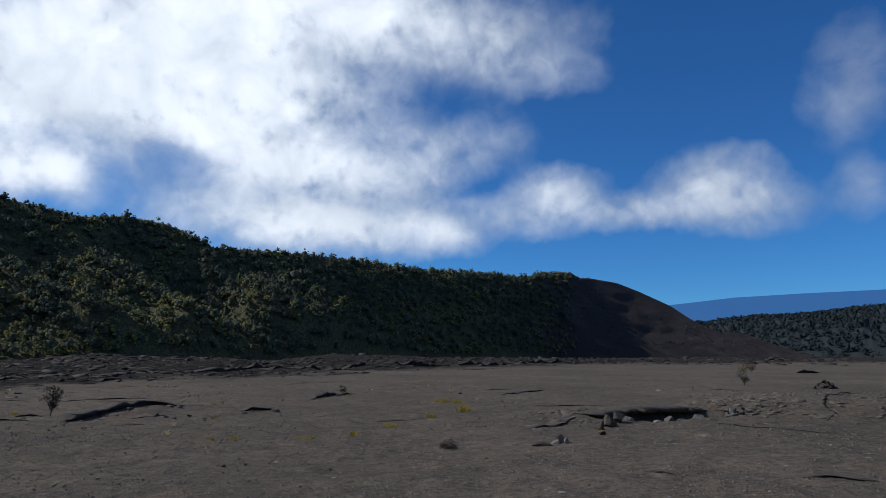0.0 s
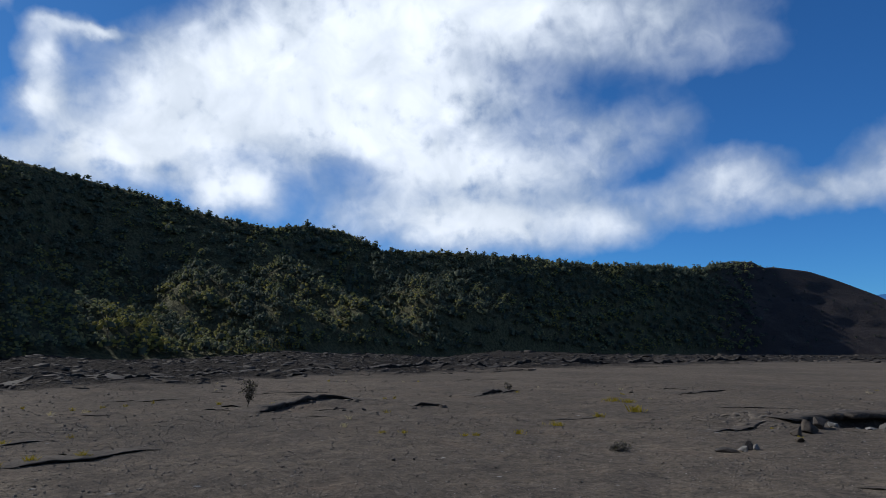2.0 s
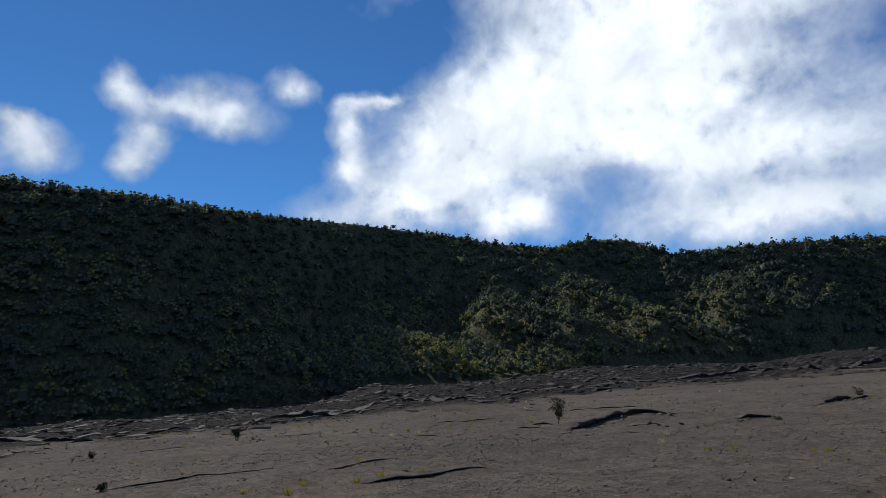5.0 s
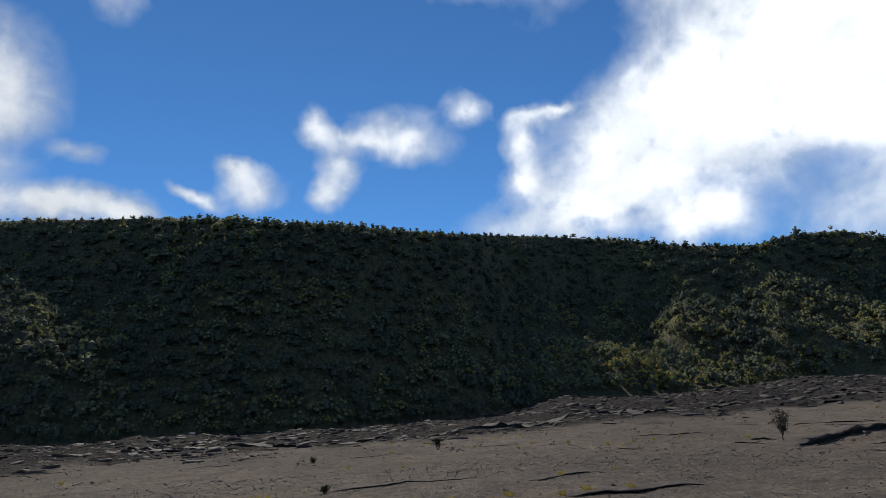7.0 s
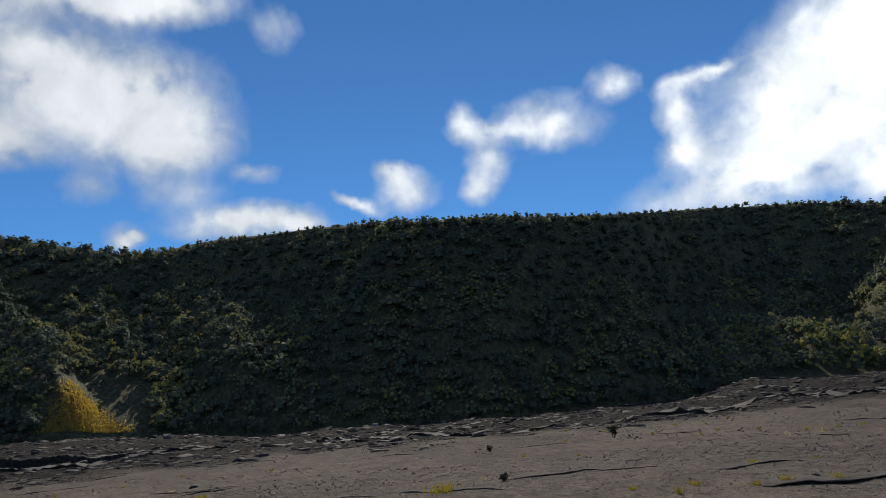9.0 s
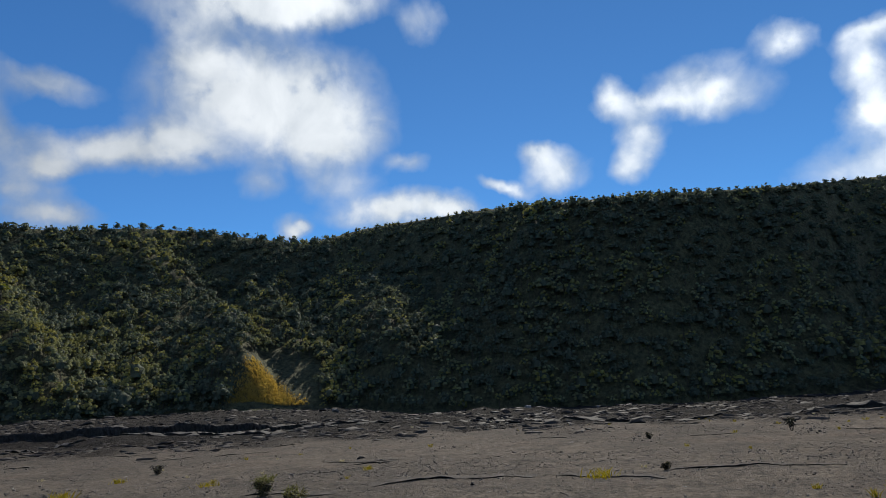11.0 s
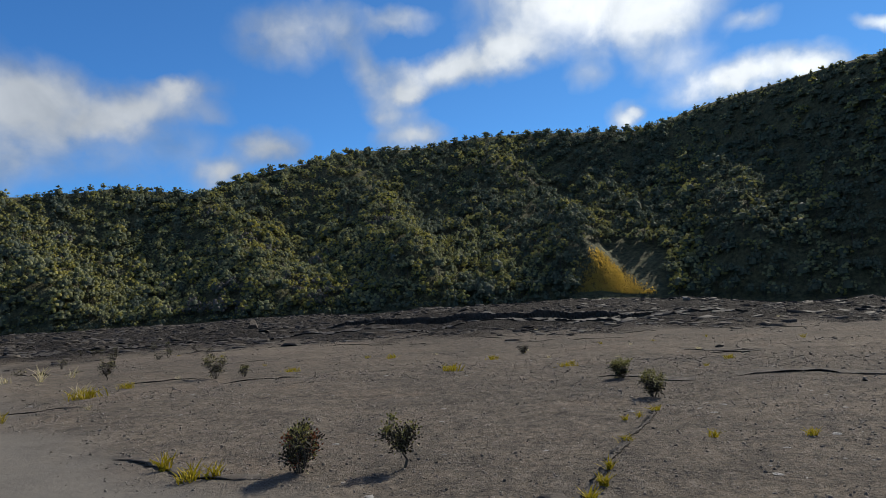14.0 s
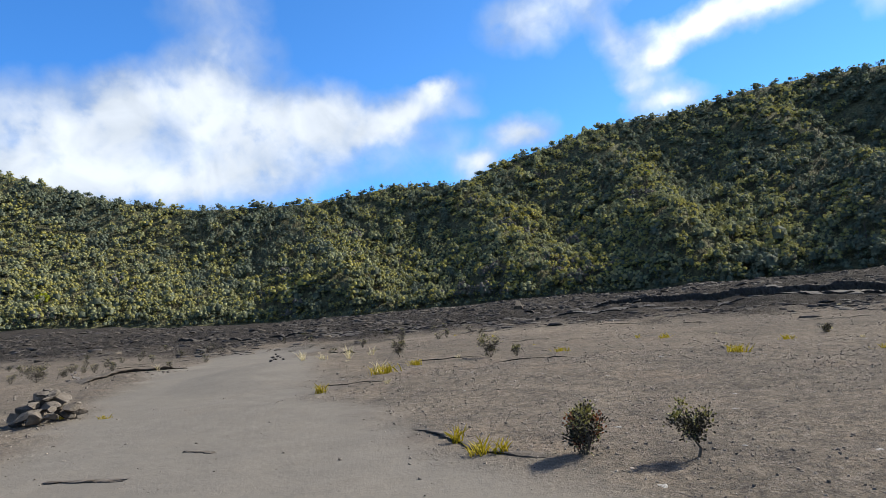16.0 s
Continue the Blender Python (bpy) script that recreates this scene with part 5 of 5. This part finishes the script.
shrub(-19.19, 6.98, 0.18, 0.2, 15, "tiny dark shrub on bare lava", 0.02, 0.0, 0.1, 10, 12)
shrub(-12.2, 4.7, 0.14, 0.16, 16, "tiny dark shrub at the end of a crack", 0.02, 0.0, 0.1, 10, 12)
shrub(-4.0, 26.4, 0.35, 0.35, 17, "small dry shrub on a ledge", 0.05, 0.0, 0.05, 15, 14)
shrub(0.35, 11.4, 0.12, 0.36, 18, "low brown dried-up plant", 0.01, 0.0, 0.1, 18, 14, M_LEAVES[4])


def tuft(x, y, high, wide, seed, label, mat, name="grass_tuft", blades=None):
    r = np.random.default_rng(900 + seed)
    n = blades or int(26 + 90 * min(wide, 0.5))
    foot = np.stack([np.sort(r.normal(0, wide * 0.28, n)), r.normal(0, wide * 0.22, n), np.full(n, -0.01)], -1)
    out = np.stack([r.normal(0, 0.35, n), r.normal(0, 0.35, n), np.ones(n)], -1)
    out /= np.linalg.norm(out, axis=1, keepdims=True)
    L = high * r.uniform(0.55, 1.15, n)[:, None]
    droop = np.stack([out[:, 0], out[:, 1], -0.15 * np.ones(n)], -1) * L * 0.45
    side = np.cross(out, r.normal(size=(n, 3)))
    side /= np.linalg.norm(side, axis=1, keepdims=True)
    w = np.clip(high * 0.045, 0.004, 0.012)
    a, b, c = foot, foot + out * L * 0.55, foot + out * L + droop
    p = np.stack([a - side * w, a + side * w, b + side * w * 0.8, b - side * w * 0.8, c + side * w * 0.15, c - side * w * 0.15], 1).reshape(-1, 3)
    k = np.arange(n)[:, None] * 6
    join = np.arange(n - 1)[:, None] * 6 + np.array([[0, 1, 7, 6]])
    f = np.concatenate([k + np.array([[0, 1, 2, 3]]), k + np.array([[3, 2, 4, 5]]), join])
    ob = new(name, mesh(name, p, f, mat))
    ob.location = (x, y, float(floor_z(x, y)))
    return tagged(ob, label, "grass", "grass tufts on the lava floor")


YELLOW = "bright yellow-green grass tuft growing in the lava"
TUFTS = {
    "by the trail": [(-4.67, -5.4, 0.2, 0.23), (-4.85, -6.01, 0.22, 0.11), (-4.83, -5.22, 0.18, 0.11), (-5.16, -1.47, 0.17, 0.08), (-5.67, -1.48, 0.14, 0.07), (-6.12, -1.55, 0.12, 0.07), (-8.34, -1.88, 0.09, 0.06),
                     (-8.52, -1.73, 0.1, 0.08), (-8.94, -1.6, 0.1, 0.12), (-7.59, -0.78, 0.11, 0.1), (-7.79, 0.14, 0.11, 0.1), (-13.57, -7.07, 0.2, 0.46), (-16.42, -7.25, 0.16, 0.33), (-14.7, -4.6, 0.12, 0.45),
                     (-6.28, -12.26, 0.23, 0.18), (-9.09, -14.25, 0.28, 0.62), (-10.66, -15.02, 0.2, 0.4)],
    "farther out": [(-13.79, -12.24, 0.15, 0.4), (-17.7, -11.44, 0.17, 0.38), (-7.26, -1.63, 0.08, 0.17), (-7.29, 2.09, 0.18, 0.1), (-7.31, 2.3, 0.14, 0.14), (-11.79, 3.35, 0.2, 0.56), (-15.54, -1.11, 0.11, 0.3),
                    (-7.58, 0.92, 0.07, 0.28), (0.84, 18.06, 0.23, 0.36), (0.2, 21.3, 0.16, 0.5), (0.7, 21.0, 0.16, 0.4), (-1.02, 14.85, 0.14, 0.34), (-0.1, 16.48, 0.15, 0.24), (-2.61, 12.42, 0.09, 0.14)],
    "in the cracks": [(-2.41, 12.48, 0.09, 0.14), (-1.57, 12.72, 0.12, 0.19), (-8.02, 7.53, 0.14, 0.14), (-7.63, 8.11, 0.14, 0.14), (-8.21, 7.16, 0.1, 0.14), (-8.44, 5.98, 0.13, 0.11), (-9.16, 5.65, 0.1, 0.1),
                      (-8.92, 6.62, 0.1, 0.2), (-9.81, 8.57, 0.1, 0.24), (-3.86, 12.32, 0.09, 0.14), (-4.29, 12.2, 0.07, 0.14), (-2.0, -15.3, 0.14, 0.3), (-2.6, -14.2, 0.1, 0.2), (-9.6, 17.2, 0.14, 0.25)],
}
for spots in TUFTS.values():
    for i, (x, y, h, w) in enumerate(spots):
        tuft(x, y, h, w, int(abs(x * 31 + y * 17)), YELLOW, M_GRASS)
for i, (x, y, h, w) in enumerate([(-10.07, -21.14, 0.38, 0.21), (-10.14, -19.61, 0.32, 0.28), (-11.75, -20.73, 0.43, 0.22), (-12.16, -19.86, 0.38, 0.21), (-9.23, -14.7, 0.40, 0.22), (-9.49, -19.76, 0.28, 0.2), (-11.01, -19.52, 0.33, 0.25), (-6.4, -26.0, 0.29, 0.12)]):
    tuft(x, y, h, w, 300 + i, "thin pale straw stalks standing on the lava", M_STRAW, "dry_grass", 14)


def sparse_tufts():
    """Small scattered tufts of the open floor."""
    r = random.Random(12)
    for i in range(90):
        az, d = r.uniform(-25, 165), r.uniform(13, 36)
        p = bearing(az) * d
        if float(trodden(p.x, p.y)) < 0.25:
            tuft(p.x, p.y, r.uniform(0.05, 0.14), r.uniform(0.06, 0.22), 400 + i, "small faded yellowish grass tuft on the lava", M_GRASS if r.random() < 0.6 else M_STRAW, blades=22)


sparse_tufts()


def bench_shrubs():
    """Small shrubs among the crust towards the west."""
    r = random.Random(31)
    kinds = [shrub(-6.0, -40.0, 0.42, 0.5, 40, "low dark shrub among the lava crust", 0.03, 0.0, 0.1, 15, 9), shrub(-8.0, -41.0, 0.30, 0.45, 41, "low brownish shrub among the lava crust", 0.02, 0.12, 0.2, 15, 8),
             shrub(-10.5, -38.0, 0.5, 0.42, 42, "low olive shrub among the lava crust", 0.04, 0.0, 0.4, 15, 9)]
    for i in range(48):
        az, d = r.uniform(138, 178), r.uniform(27, 50)
        p = bearing(az) * d
        if float(trodden(p.x, p.y)) < 0.4:
            copy_thing(kinds[i % 3], pose(p.x, p.y, float(floor_z(p.x, p.y)) - 0.01, 0, 0, r.uniform(0, 360)))


bench_shrubs()

# ---------------------------------------------------------------- single plants at the foot of the wall


def golden_slope():
    """A slip of golden dry grass between the trees."""
    q = np.stack([rng.uniform(98.5, 107.5, 90000), rng.uniform(0.012, 0.45, 90000)], 1)
    q = q[in_gold(q[:, 0] + rng.normal(0, 0.35, len(q)), q[:, 1] + rng.normal(0, 0.015, len(q)))][:16000]
    base = slope_place(q[:, 0], q[:, 1])
    n = len(base)
    d = np.stack([rng.normal(0, 0.5, n), rng.normal(0, 0.5, n), np.ones(n)], -1)
    me = leaves_mesh("golden_grass", base - np.array([0, 0, 0.1]), d, rng.uniform(0.3, 0.7, n), rng.uniform(0.16, 0.34, n), [M_GOLD], None, rng)
    tagged(new("golden_grass", me), "slip of golden dry grass at the foot of the wall", "grass", kind="stuff")


golden_slope()


def single_tree(name, az, s, high, wide, kind, label, category="tree"):
    base = slope_place(np.array([az]), np.array([s]))
    me = tree_mesh(name, base, np.array([high]), np.array([wide]), np.array([kind]), 60, 0.10, clumps=22, puff=(0.16, 0.30))
    return tagged(new(name, me), label, category)


single_tree("bush", 129.6, 0.03, 3.4, 2.6, 4, "round grey leafless bush at the foot of the slope", "bush")
single_tree("tree", 122.7, 0.50, 5.0, 1.5, 7, "single bright yellow-green tree on the slope")
single_tree("tree", 174.6, 0.12, 5.5, 2.2, 7, "bright yellow-green tree at the foot of the slope")
single_tree("bush", 39.7, 0.04, 4.2, 2.6, 3, "rounded yellow-green bush at the foot of the wall", "bush")
